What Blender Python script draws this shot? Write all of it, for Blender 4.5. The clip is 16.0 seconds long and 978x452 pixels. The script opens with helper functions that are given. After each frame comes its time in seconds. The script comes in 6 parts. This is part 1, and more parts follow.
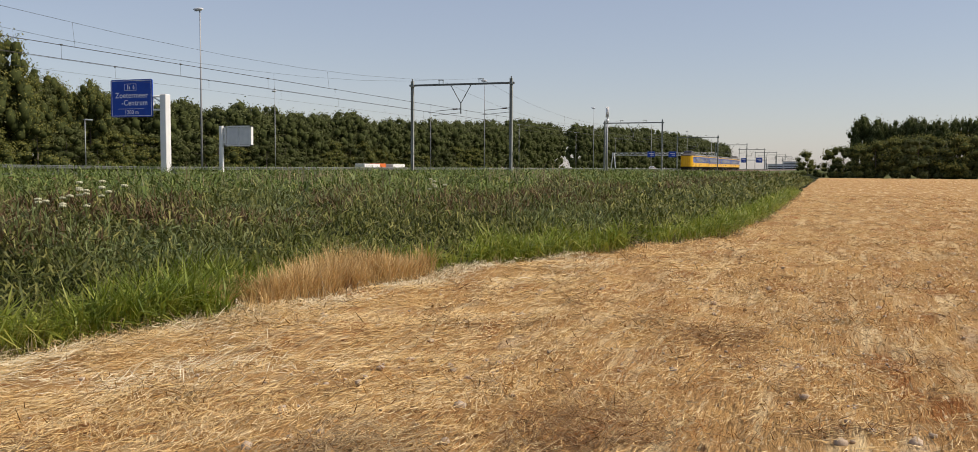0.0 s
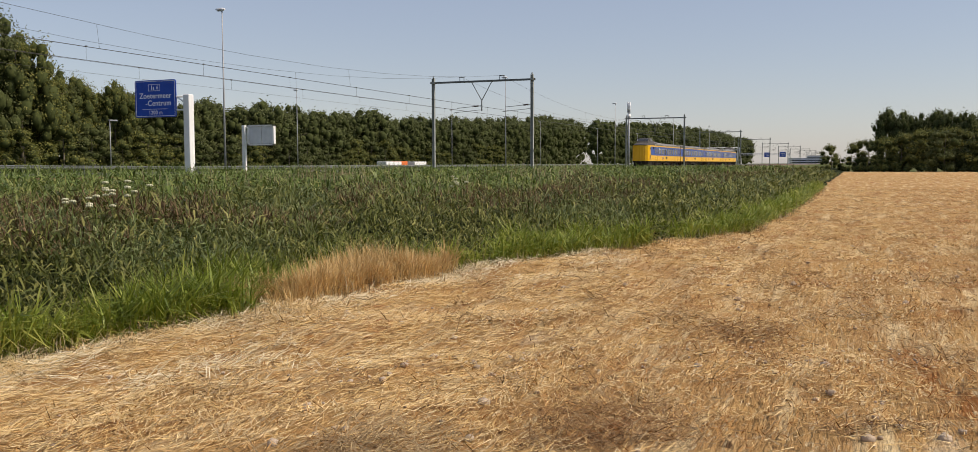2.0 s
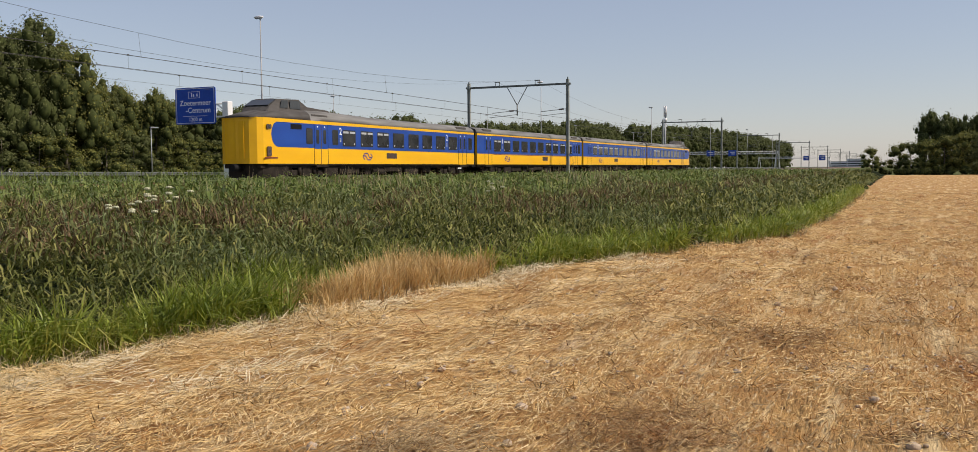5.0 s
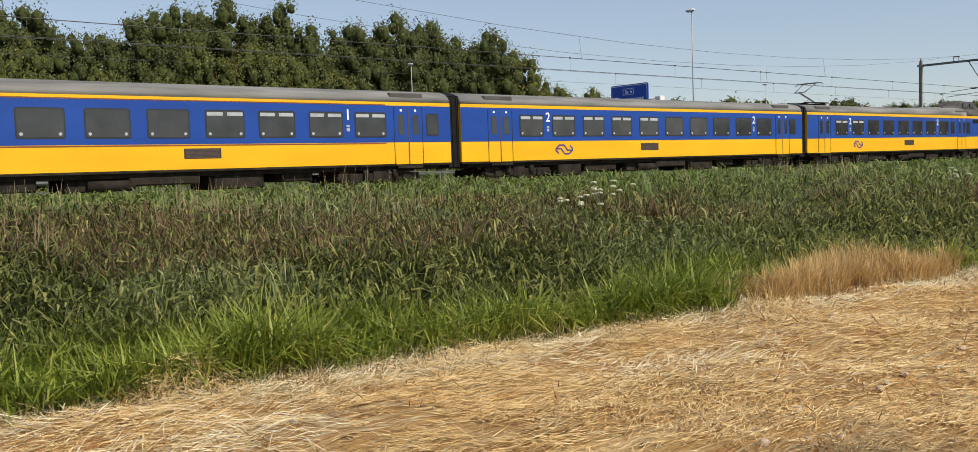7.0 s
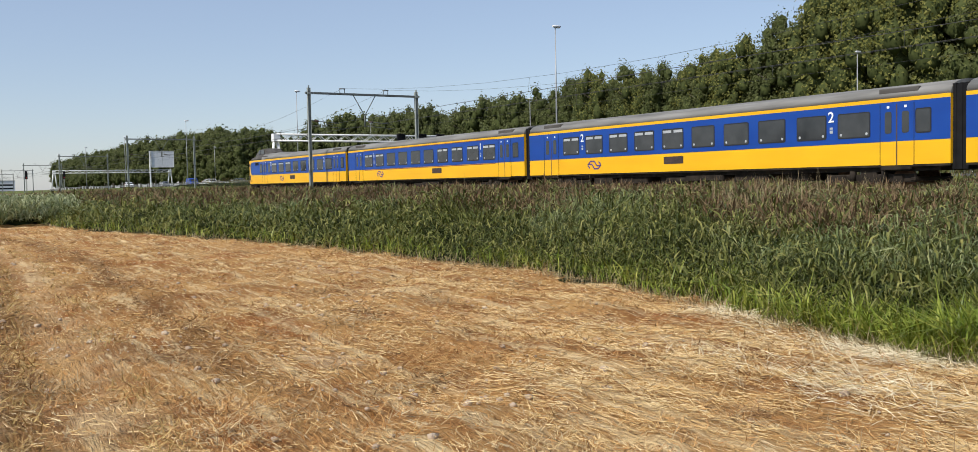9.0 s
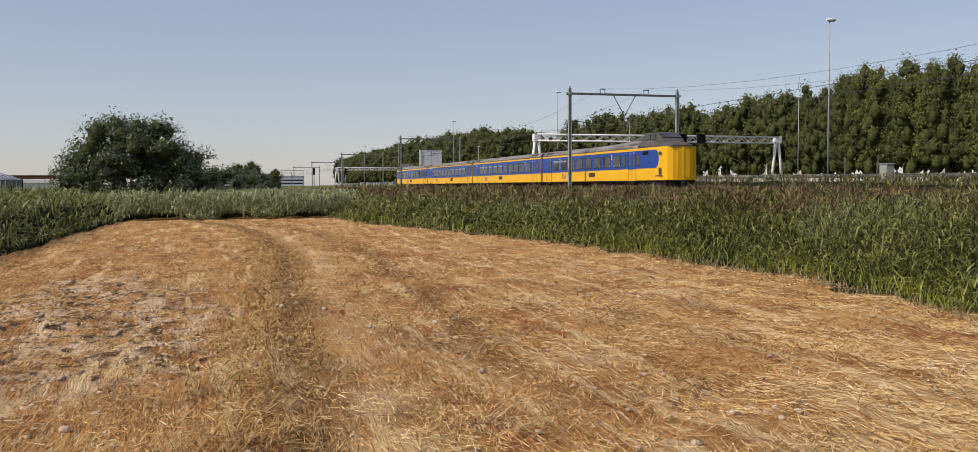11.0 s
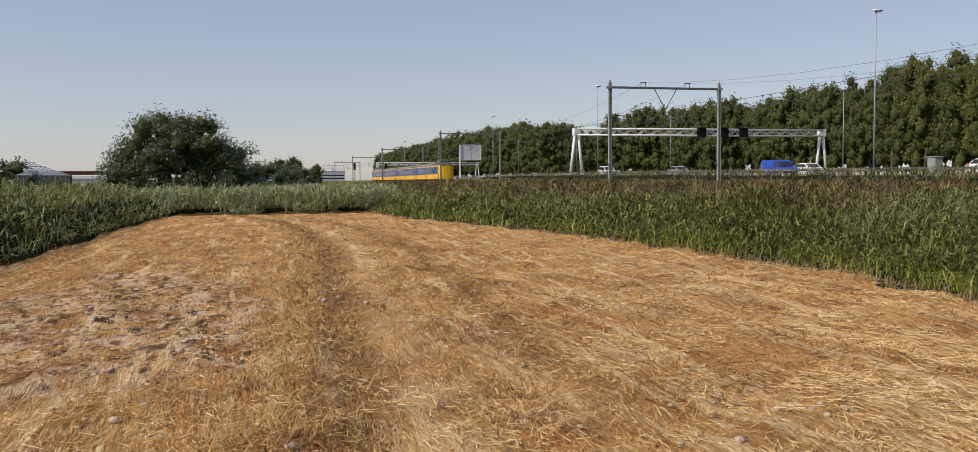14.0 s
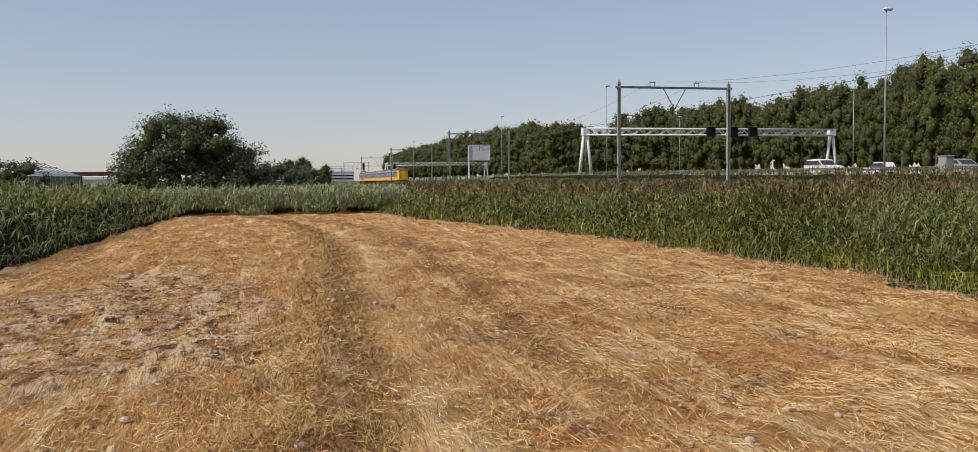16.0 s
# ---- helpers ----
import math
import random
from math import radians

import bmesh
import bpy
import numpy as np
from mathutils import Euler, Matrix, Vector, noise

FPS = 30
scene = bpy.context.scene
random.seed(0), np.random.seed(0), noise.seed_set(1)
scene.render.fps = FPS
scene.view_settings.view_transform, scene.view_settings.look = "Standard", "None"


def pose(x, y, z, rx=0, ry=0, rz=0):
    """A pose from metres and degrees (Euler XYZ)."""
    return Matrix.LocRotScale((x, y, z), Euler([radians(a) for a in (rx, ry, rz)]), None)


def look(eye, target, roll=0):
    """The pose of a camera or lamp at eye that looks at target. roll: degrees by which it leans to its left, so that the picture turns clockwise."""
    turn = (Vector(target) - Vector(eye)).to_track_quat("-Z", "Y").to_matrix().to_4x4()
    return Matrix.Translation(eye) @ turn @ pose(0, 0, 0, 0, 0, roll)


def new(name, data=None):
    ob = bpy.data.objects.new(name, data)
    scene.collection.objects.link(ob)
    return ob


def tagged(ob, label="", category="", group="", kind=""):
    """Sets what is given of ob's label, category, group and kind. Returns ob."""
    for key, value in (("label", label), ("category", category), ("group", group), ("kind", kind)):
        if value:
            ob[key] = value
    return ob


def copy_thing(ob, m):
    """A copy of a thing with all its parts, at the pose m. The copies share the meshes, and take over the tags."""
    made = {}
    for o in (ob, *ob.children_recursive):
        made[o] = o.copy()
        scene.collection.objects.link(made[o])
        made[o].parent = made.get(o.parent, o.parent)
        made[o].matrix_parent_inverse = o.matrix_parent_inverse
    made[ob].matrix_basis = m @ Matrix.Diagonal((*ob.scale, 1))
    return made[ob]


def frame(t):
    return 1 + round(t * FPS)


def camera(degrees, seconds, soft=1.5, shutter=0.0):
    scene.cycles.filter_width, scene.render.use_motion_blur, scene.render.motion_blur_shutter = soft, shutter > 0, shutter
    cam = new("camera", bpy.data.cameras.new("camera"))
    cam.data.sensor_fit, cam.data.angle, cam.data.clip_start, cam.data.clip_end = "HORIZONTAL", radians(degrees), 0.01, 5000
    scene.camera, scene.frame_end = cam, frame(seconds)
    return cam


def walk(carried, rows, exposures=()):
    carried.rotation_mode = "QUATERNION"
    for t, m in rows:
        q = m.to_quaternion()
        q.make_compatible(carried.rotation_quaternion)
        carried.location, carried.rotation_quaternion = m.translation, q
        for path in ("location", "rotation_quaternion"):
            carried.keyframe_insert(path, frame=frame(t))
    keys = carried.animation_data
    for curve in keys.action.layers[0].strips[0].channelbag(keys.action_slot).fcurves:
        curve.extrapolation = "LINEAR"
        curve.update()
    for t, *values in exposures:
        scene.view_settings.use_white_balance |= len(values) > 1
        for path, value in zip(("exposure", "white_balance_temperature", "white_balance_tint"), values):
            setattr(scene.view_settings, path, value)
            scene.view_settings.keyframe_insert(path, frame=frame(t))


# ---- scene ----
cam = camera(56.1, 16.0, soft=0.75)
EYE, ARM = 1.6, 0.27
# seconds, heading, pitch, roll of a camera held at arm's length by someone turning on the spot
PATH = [
    (0.0, -69.17, -3.68, -0.33), (0.5, -68.66, -3.74, -0.22), (1.0, -68.37, -3.84, -0.07), (1.5, -68.16, -3.93, -0.02),
    (2.0, -67.84, -3.88, 0.17), (2.5, -67.45, -3.87, 0.3), (3.0, -67.16, -3.8, 0.42), (5.3, -65.14, -3.62, 0.58),
    (5.5, -64.62, -3.68, 0.73), (6.0, -60.5, -3.73, 0.97), (6.5, -52.41, -3.59, 1.25), (6.8, -45.26, -3.66, 1.26),
    (7.0, -39.32, -3.51, 1.94), (7.2, -32.32, -3.46, 1.91), (7.4, -23.46, -3.23, 2.08), (7.5, -18.18, -3.23, 2.21),
    (7.6, -12.56, -3.11, 2.31), (7.7, -6.51, -3.05, 2.49), (7.8, -0.3, -3.0, 2.52), (7.9, 5.84, -2.98, 2.75),
    (8.0, 12.04, -2.85, 2.67), (8.1, 17.95, -2.71, 2.4), (8.3, 29.01, -2.52, 1.59), (8.5, 38.81, -2.71, 1.97),
    (9.0, 57.77, -2.71, 1.15), (9.5, 68.47, -2.63, 1.03), (11.8, 74.28, -2.69, 0.22), (12.0, 74.51, -2.79, 0.22),
    (12.5, 75.13, -2.8, 0.29), (13.0, 75.56, -2.85, 0.3), (13.5, 75.85, -2.87, 0.35), (14.0, 76.16, -2.83, 0.41),
    (14.5, 76.4, -2.87, 0.48), (15.0, 76.6, -2.81, 0.6), (15.5, 76.71, -2.81, 0.59), (16.0, 76.71, -2.82, 0.51),
]
walk(cam, [(t, pose(-ARM * math.sin(radians(h)), ARM * math.cos(radians(h)), EYE, 90 + p, r, h)) for t, h, p, r in PATH], [(0.0, 0.02, 7150, 16), (6.0, 0.02, 7150, 16), (7.5, 0.22, 6600, 7), (8.5, 0.26, 6050, 6), (9.0, 0.2, 6500, 11), (9.5, 0.08, 7000, 17), (11.8, 0.0, 7000, 17), (16.0, 0.0, 7000, 17)])

# ---- light ----
SUN_DIR = Vector((0.20, -0.98, 0.98)).normalized()      # towards the sun
world = bpy.data.worlds.new("sky")
scene.world = world
world.use_nodes = True
wn = world.node_tree.nodes
sky = wn.new("ShaderNodeTexSky")
sky.sky_type = "NISHITA"
sky.sun_disc = False
sky.sun_elevation = math.asin(SUN_DIR.z)
sky.sun_rotation = math.atan2(SUN_DIR.x, SUN_DIR.y)
sky.air_density, sky.dust_density, sky.ozone_density = 1.0, 0.4, 1.5
wn["Background"].inputs["Strength"].default_value = 0.105
haze = wn.new("ShaderNodeMix")                              # even summer haze over the whole sky
haze.data_type = "RGBA"
haze.inputs["Factor"].default_value = 0.40
haze.inputs[7].default_value = (3.9, 4.65, 6.4, 1)
world.node_tree.links.new(sky.outputs[0], haze.inputs[6])
world.node_tree.links.new(haze.outputs[2], wn["Background"].inputs["Color"])
sun = new("sun", bpy.data.lights.new("sun", "SUN"))
sun.data.energy, sun.data.angle, sun.data.color = 4.1, radians(0.5), (1.0, 0.95, 0.87)
sun.matrix_basis = look(SUN_DIR * 200, (0, 0, 0))


# ---- materials ----
def material(name, a, b=None, rough=0.6, metal=0.0, scale=3.0, bump=0.0, bscale=40.0, stretch=(1, 1, 1), spec=0.5, detail=6.0, island=0.0, objects=0.0, c=None):
    """Two colours (or three) mixed by noise in object space, with a fine second noise, relief, and a spread by island or object."""
    m = bpy.data.materials.new(name)
    m.use_nodes = True
    n, l = m.node_tree.nodes, m.node_tree.links
    p = n["Principled BSDF"]
    p.inputs["Roughness"].default_value, p.inputs["Metallic"].default_value = rough, metal
    p.inputs["Specular IOR Level"].default_value = spec
    b = b or tuple(x * 0.8 for x in a)
    co = n.new("ShaderNodeTexCoord")
    mp = n.new("ShaderNodeMapping")
    mp.inputs["Scale"].default_value = stretch
    l.new(co.outputs["Object"], mp.inputs["Vector"])
    t1 = n.new("ShaderNodeTexNoise")
    t1.inputs["Scale"].default_value, t1.inputs["Detail"].default_value = scale, detail
    l.new(mp.outputs[0], t1.inputs["Vector"])
    value = t1.outputs["Fac"]
    if island or objects:
        src = n.new("ShaderNodeNewGeometry").outputs["Random Per Island"] if island else n.new("ShaderNodeObjectInfo").outputs["Random"]
        k = island or objects
        mx = n.new("ShaderNodeMix")
        mx.inputs["Factor"].default_value = k
        l.new(value, mx.inputs["A"])
        l.new(src, mx.inputs["B"])
        value = mx.outputs["Result"]
    r = n.new("ShaderNodeValToRGB")
    e = r.color_ramp.elements
    w = 0.22 if not (island or objects) else 0.3 + 0.1 * (island or objects)
    e[0].position, e[1].position = 0.5 - w, 0.5 + w
    e[0].color, e[1].color = (*a, 1), (*b, 1)
    if c:
        e[1].position = 0.5
        x = e.new(0.5 + w)
        x.color = (*c, 1)
    l.new(value, r.inputs["Fac"])
    l.new(r.outputs["Color"], p.inputs["Base Color"])
    if bump:
        t2 = n.new("ShaderNodeTexNoise")
        t2.inputs["Scale"].default_value, t2.inputs["Detail"].default_value = bscale, 4
        l.new(mp.outputs[0], t2.inputs["Vector"])
        bn = n.new("ShaderNodeBump")
        bn.inputs["Strength"].default_value, bn.inputs["Distance"].default_value = bump, 0.02
        l.new(t2.outputs["Fac"], bn.inputs["Height"])
        l.new(bn.outputs[0], p.inputs["Normal"])
    return m


def leafy(m, amount=0.35):
    """Light through leaves: a translucent share."""
    n, l = m.node_tree.nodes, m.node_tree.links
    p = n["Principled BSDF"]
    col = p.inputs["Base Color"].links[0].from_socket
    tr = n.new("ShaderNodeBsdfTranslucent")
    l.new(col, tr.inputs["Color"])
    mx = n.new("ShaderNodeMixShader")
    mx.inputs[0].default_value = amount
    l.new(p.outputs[0], mx.inputs[1])
    l.new(tr.outputs[0], mx.inputs[2])
    l.new(mx.outputs[0], n["Material Output"].inputs["Surface"])
    return m


def field_material():
    """Dry mown field: ochre litter, pale streaks along the mower's run, reddish and bare patches, fine fibre."""
    m = bpy.data.materials.new("mown_field")
    m.use_nodes = True
    n, l = m.node_tree.nodes, m.node_tree.links
    p = n["Principled BSDF"]
    p.inputs["Roughness"].default_value, p.inputs["Specular IOR Level"].default_value = 0.95, 0.1
    co = n.new("ShaderNodeTexCoord")

    def tex(scale, stretch, detail, lo, hi):
        mp = n.new("ShaderNodeMapping")
        mp.inputs["Scale"].default_value = stretch
        l.new(co.outputs["Object"], mp.inputs["Vector"])
        t = n.new("ShaderNodeTexNoise")
        t.inputs["Scale"].default_value, t.inputs["Detail"].default_value, t.inputs["Roughness"].default_value = scale, detail, 0.65
        l.new(mp.outputs[0], t.inputs["Vector"])
        r = n.new("ShaderNodeMapRange")
        r.inputs["From Min"].default_value, r.inputs["From Max"].default_value = lo, hi
        l.new(t.outputs["Fac"], r.inputs["Value"])
        return r.outputs["Result"]

    def over(base, colour, fac):
        x = n.new("ShaderNodeMix")
        x.data_type = "RGBA"
        l.new(fac, x.inputs["Factor"])
        if isinstance(base, tuple):
            x.inputs[6].default_value = (*base, 1)
        else:
            l.new(base, x.inputs[6])
        x.inputs[7].default_value = (*colour, 1)
        return x.outputs[2]

    sep = n.new("ShaderNodeSeparateXYZ")
    l.new(co.outputs["Object"], sep.inputs[0])
    side = n.new("ShaderNodeMapRange")
    side.inputs["From Min"].default_value, side.inputs["From Max"].default_value, side.inputs["To Max"].default_value = -7.0, 1.0, 0.30
    l.new(sep.outputs["X"], side.inputs["Value"])
    c = over((0.29, 0.128, 0.042), (0.52, 0.30, 0.108), tex(1.1, (0.5, 1.3, 1), 9, 0.38, 0.62))
    c = over(c, (0.60, 0.40, 0.175), side.outputs["Result"])     # more straw was left on this half
    c = over(c, (0.72, 0.54, 0.29), tex(1.6, (0.18, 1.9, 1), 10, 0.52, 0.64))
    c = over(c, (0.34, 0.135, 0.042), tex(0.8, (0.5, 1.2, 1), 8, 0.56, 0.66))
    c = over(c, (0.64, 0.49, 0.31), tex(0.45, (0.6, 1.1, 1), 10, 0.62, 0.70))
    c = over(c, (0.12, 0.066, 0.030), tex(5, (0.6, 1.6, 1), 8, 0.58, 0.68))
    c = over(c, (0.76, 0.60, 0.35), tex(14, (0.25, 1.6, 1), 6, 0.57, 0.66))

    def attr(name):
        at = n.new("ShaderNodeAttribute")
        at.attribute_name = name
        return at.outputs["Fac"]

    def both(a, b):
        x = n.new("ShaderNodeMath")
        x.operation = "MULTIPLY"
        l.new(a, x.inputs[0])
        l.new(b, x.inputs[1])
        return x.outputs[0]

    c = over(c, (0.62, 0.455, 0.30), both(attr("bare"), tex(1.7, (1, 1, 1), 12, 0.47, 0.58)))       # bleached crumbly soil
    c = over(c, (0.10, 0.06, 0.034), both(attr("bare"), tex(4.0, (0.7, 1.4, 1), 9, 0.50, 0.60)))   # old roots in it
    c = over(c, (0.145, 0.070, 0.024), both(attr("rut"), tex(2.2, (0.5, 1.2, 1), 9, 0.30, 0.56)))   # trodden reddish turf
    c = over(c, (0.50, 0.335, 0.17), both(attr("lane"), tex(3.0, (0.4, 1.2, 1), 9, 0.38, 0.64)))    # worn pale lane
    l.new(c, p.inputs["Base Color"])
    b = n.new("ShaderNodeBump")
    b.inputs["Strength"].default_value, b.inputs["Distance"].default_value = 0.9, 0.03
    l.new(tex(14, (0.4, 2.2, 1), 6, 0.3, 0.7), b.inputs["Height"])
    l.new(b.outputs[0], p.inputs["Normal"])
    return m


M_SOIL = field_material()
M_PALESOIL = material("pale_dry_soil", (0.44, 0.31, 0.19), (0.56, 0.42, 0.28), 0.95, scale=2.2, bump=0.8, bscale=25, spec=0.1, detail=10, c=(0.66, 0.52, 0.38))
M_STRAW = material("dry_straw", (0.50, 0.30, 0.105), (0.69, 0.485, 0.215), 0.8, scale=0.7, spec=0.15, island=0.45, c=(0.85, 0.71, 0.44))
M_RUST = material("reddish_dry_grass", (0.27, 0.112, 0.036), (0.49, 0.262, 0.092), 0.85, scale=0.7, spec=0.12, island=0.45, c=(0.64, 0.42, 0.18))
M_OLIVE = material("olive_dry_grass", (0.22, 0.14, 0.045), (0.38, 0.25, 0.09), 0.8, scale=0.7, spec=0.15, island=0.5, c=(0.54, 0.40, 0.17))
M_DARKHAY = material("dark_old_hay", (0.115, 0.056, 0.022), (0.25, 0.14, 0.062), 0.85, scale=1, spec=0.1, island=0.6, c=(0.40, 0.27, 0.14))
M_SWATH = material("bleached_straw", (0.55, 0.44, 0.25), (0.72, 0.62, 0.40), 0.7, scale=0.7, spec=0.3, island=0.5, c=(0.85, 0.78, 0.58))
M_GREY = material("weathered_hay", (0.23, 0.155, 0.075), (0.52, 0.375, 0.20), 0.8, scale=0.9, spec=0.15, island=0.6)
M_CLOD = material("dry_clay", (0.40, 0.30, 0.21), (0.55, 0.45, 0.34), 0.95, scale=8, bump=0.5, bscale=60, spec=0.1)
M_MEADOW = material("rough_meadow", (0.045, 0.075, 0.02), (0.10, 0.12, 0.035), 0.95, scale=0.5, bump=0.6, bscale=12, spec=0.1, c=(0.14, 0.11, 0.05))
# near-black green: the deep shade between reed leaves, put into the colour
M_UNDERSHADE = material("reed_gap_shade", (0.008, 0.013, 0.005), (0.024, 0.030, 0.011), 0.95, scale=2.5, bump=1.0, bscale=22, spec=0.03)
M_REED = leafy(material("reed_leaf", (0.044, 0.060, 0.012), (0.115, 0.130, 0.028), 0.5, scale=0.6, spec=0.25, island=0.6, c=(0.33, 0.31, 0.10)), 0.22)
M_BLUEREED = leafy(material("bluish_reed_leaf", (0.085, 0.125, 0.042), (0.18, 0.22, 0.078), 0.5, scale=0.45, spec=0.35, island=0.5, c=(0.38, 0.39, 0.18)), 0.3)
M_PALEREED = leafy(material("pale_reed_leaf", (0.17, 0.21, 0.095), (0.32, 0.36, 0.185), 0.5, scale=0.45, spec=0.4, island=0.5, c=(0.58, 0.58, 0.37)), 0.35)
M_GRASS = leafy(material("fresh_grass", (0.085, 0.135, 0.015), (0.235, 0.295, 0.036), 0.45, scale=0.9, spec=0.35, island=0.5, c=(0.47, 0.46, 0.11)), 0.3)
M_WEED = leafy(material("green_reed_leaf", (0.064, 0.105, 0.020), (0.140, 0.192, 0.042), 0.5, scale=0.35, spec=0.3, island=0.5, c=(0.29, 0.32, 0.10)), 0.3)
M_PLUME = leafy(material("reed_plume", (0.080, 0.048, 0.028), (0.155, 0.10, 0.055), 0.8, scale=0.5, spec=0.1, island=0.5, c=(0.27, 0.20, 0.11)), 0.2)
M_DRYSTALK = material("dead_stalk", (0.22, 0.17, 0.09), (0.40, 0.33, 0.20), 0.8, scale=0.5, spec=0.2, island=0.6)
M_DRY = leafy(material("dry_standing_grass", (0.44, 0.27, 0.10), (0.66, 0.46, 0.20), 0.7, scale=1.6, spec=0.2, island=0.6, c=(0.84, 0.66, 0.36)), 0.35)
M_UMBEL = material("cream_umbel", (0.40, 0.40, 0.25), (0.58, 0.57, 0.42), 0.8, scale=20, spec=0.1)
M_LEAF = leafy(material("poplar_leaf", (0.064, 0.076, 0.027), (0.104, 0.118, 0.043), 0.6, scale=0.3, spec=0.15, island=0.35, c=(0.165, 0.175, 0.068)), 0.28)
M_LEAF2 = leafy(material("yellowish_poplar_leaf", (0.105, 0.112, 0.028), (0.165, 0.168, 0.042), 0.6, scale=0.3, spec=0.15, island=0.35, c=(0.24, 0.225, 0.065)), 0.3)
M_LEAF3 = leafy(material("willow_leaf", (0.036, 0.052, 0.022), (0.075, 0.098, 0.046), 0.42, scale=0.4, spec=0.5, island=0.5, c=(0.17, 0.20, 0.12)), 0.25)
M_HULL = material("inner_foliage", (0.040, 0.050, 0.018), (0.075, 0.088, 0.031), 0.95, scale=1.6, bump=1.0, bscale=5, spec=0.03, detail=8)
M_BARK = material("bark", (0.09, 0.075, 0.055), (0.18, 0.16, 0.13), 0.9, scale=2, bump=0.6, bscale=12, stretch=(3, 3, 0.4), spec=0.15)
M_BALLAST = material("track_ballast", (0.12, 0.09, 0.07), (0.26, 0.22, 0.19), 0.95, scale=16, bump=1.0, bscale=22, spec=0.15)
M_CONCRETE = material("concrete", (0.36, 0.35, 0.32), (0.46, 0.45, 0.42), 0.85, scale=3, bump=0.2, bscale=50)
M_ASPHALT = material("asphalt", (0.05, 0.05, 0.052), (0.085, 0.083, 0.08), 0.9, scale=4, bump=0.3, bscale=80, stretch=(0.1, 1, 1))
M_RUSTRAIL = material("rusty_rail", (0.12, 0.06, 0.035), (0.22, 0.12, 0.07), 0.7, metal=0.5, scale=8)
M_STEEL = material("galvanised_mast", (0.22, 0.24, 0.22), (0.33, 0.35, 0.32), 0.65, scale=1.2, bump=0.1, bscale=30, spec=0.25)
M_DARKSTEEL = material("dark_weathered_steel", (0.10, 0.11, 0.105), (0.19, 0.20, 0.19), 0.6, metal=0.4, scale=2, bump=0.1, bscale=30)
M_LAMPPOST = material("aluminium_post", (0.28, 0.29, 0.30), (0.40, 0.41, 0.41), 0.6, metal=0.3, scale=1)
M_WHITE = material("white_painted_steel", (0.72, 0.72, 0.70), (0.82, 0.82, 0.80), 0.45, scale=1.5)
M_GREYPANEL = material("grey_panel", (0.58, 0.60, 0.61), (0.70, 0.71, 0.72), 0.45, scale=2)
M_SIGNBLUE = material("sign_blue", (0.005, 0.055, 0.36), (0.008, 0.075, 0.44), 0.35, scale=2)
M_SIGNWHITE = material("sign_white", (0.78, 0.80, 0.82), (0.84, 0.85, 0.86), 0.4, scale=2)
M_BLACK = material("black_housing", (0.006, 0.006, 0.007), (0.014, 0.014, 0.015), 0.7, scale=3, spec=0.15)
M_WIRE = material("copper_wire", (0.05, 0.05, 0.045), (0.09, 0.085, 0.075), 0.5, metal=0.5, scale=2)
M_YELLOW = material("train_yellow", (0.78, 0.40, 0.004), (0.86, 0.47, 0.008), 0.35, scale=1.2, bump=0.02, bscale=6, stretch=(0.3, 1, 1))
M_BLUE = material("train_blue", (0.004, 0.043, 0.25), (0.007, 0.062, 0.32), 0.35, scale=1.0, bump=0.02, bscale=6, stretch=(0.3, 1, 1))
M_ROOF = material("dusty_train_roof", (0.11, 0.108, 0.10), (0.25, 0.245, 0.23), 0.85, scale=1.2, bump=0.15, bscale=9, stretch=(0.25, 2, 2), detail=9, spec=0.2)
M_ROOFDARK = material("sooty_roof", (0.055, 0.05, 0.045), (0.115, 0.108, 0.10), 0.85, scale=1.5, bump=0.15, bscale=9, stretch=(0.4, 2, 2), spec=0.2)
M_UNDERGEAR = material("brake_dust_undergear", (0.012, 0.010, 0.008), (0.045, 0.036, 0.028), 0.85, scale=2.5, bump=0.3, bscale=20, spec=0.12)
M_PANE = material("dark_train_pane", (0.022, 0.024, 0.026), (0.05, 0.052, 0.054), 0.08, scale=1.2, spec=0.6)
M_VENT = material("pale_vent_pane", (0.34, 0.36, 0.38), (0.46, 0.48, 0.48), 0.25, scale=3)
M_RUBBER = material("window_rubber", (0.010, 0.010, 0.011), (0.02, 0.02, 0.021), 0.6, scale=4)
M_BROWN = material("brown_vent_grille", (0.06, 0.035, 0.028), (0.09, 0.055, 0.045), 0.7, scale=6)
M_TRIMRED = material("red_brown_line", (0.20, 0.04, 0.02), (0.24, 0.05, 0.025), 0.5, scale=4)
M_LOGO = material("logo_purple", (0.07, 0.035, 0.22), (0.08, 0.04, 0.26), 0.4, scale=4)
M_TYRE = material("tyre_rubber", (0.015, 0.015, 0.016), (0.03, 0.03, 0.03), 0.85, scale=9)
M_RIM = material("wheel_rim", (0.35, 0.36, 0.37), (0.5, 0.5, 0.51), 0.4, metal=0.6, scale=9)
M_CARGLASS = material("car_glass", (0.012, 0.015, 0.018), (0.025, 0.03, 0.034), 0.06, scale=2, spec=0.7)
M_RED = material("signal_red", (0.45, 0.02, 0.015), (0.5, 0.03, 0.02), 0.4, scale=3)
M_ORANGE = material("orange_tarpaulin", (0.60, 0.12, 0.02), (0.70, 0.17, 0.03), 0.6, scale=3)
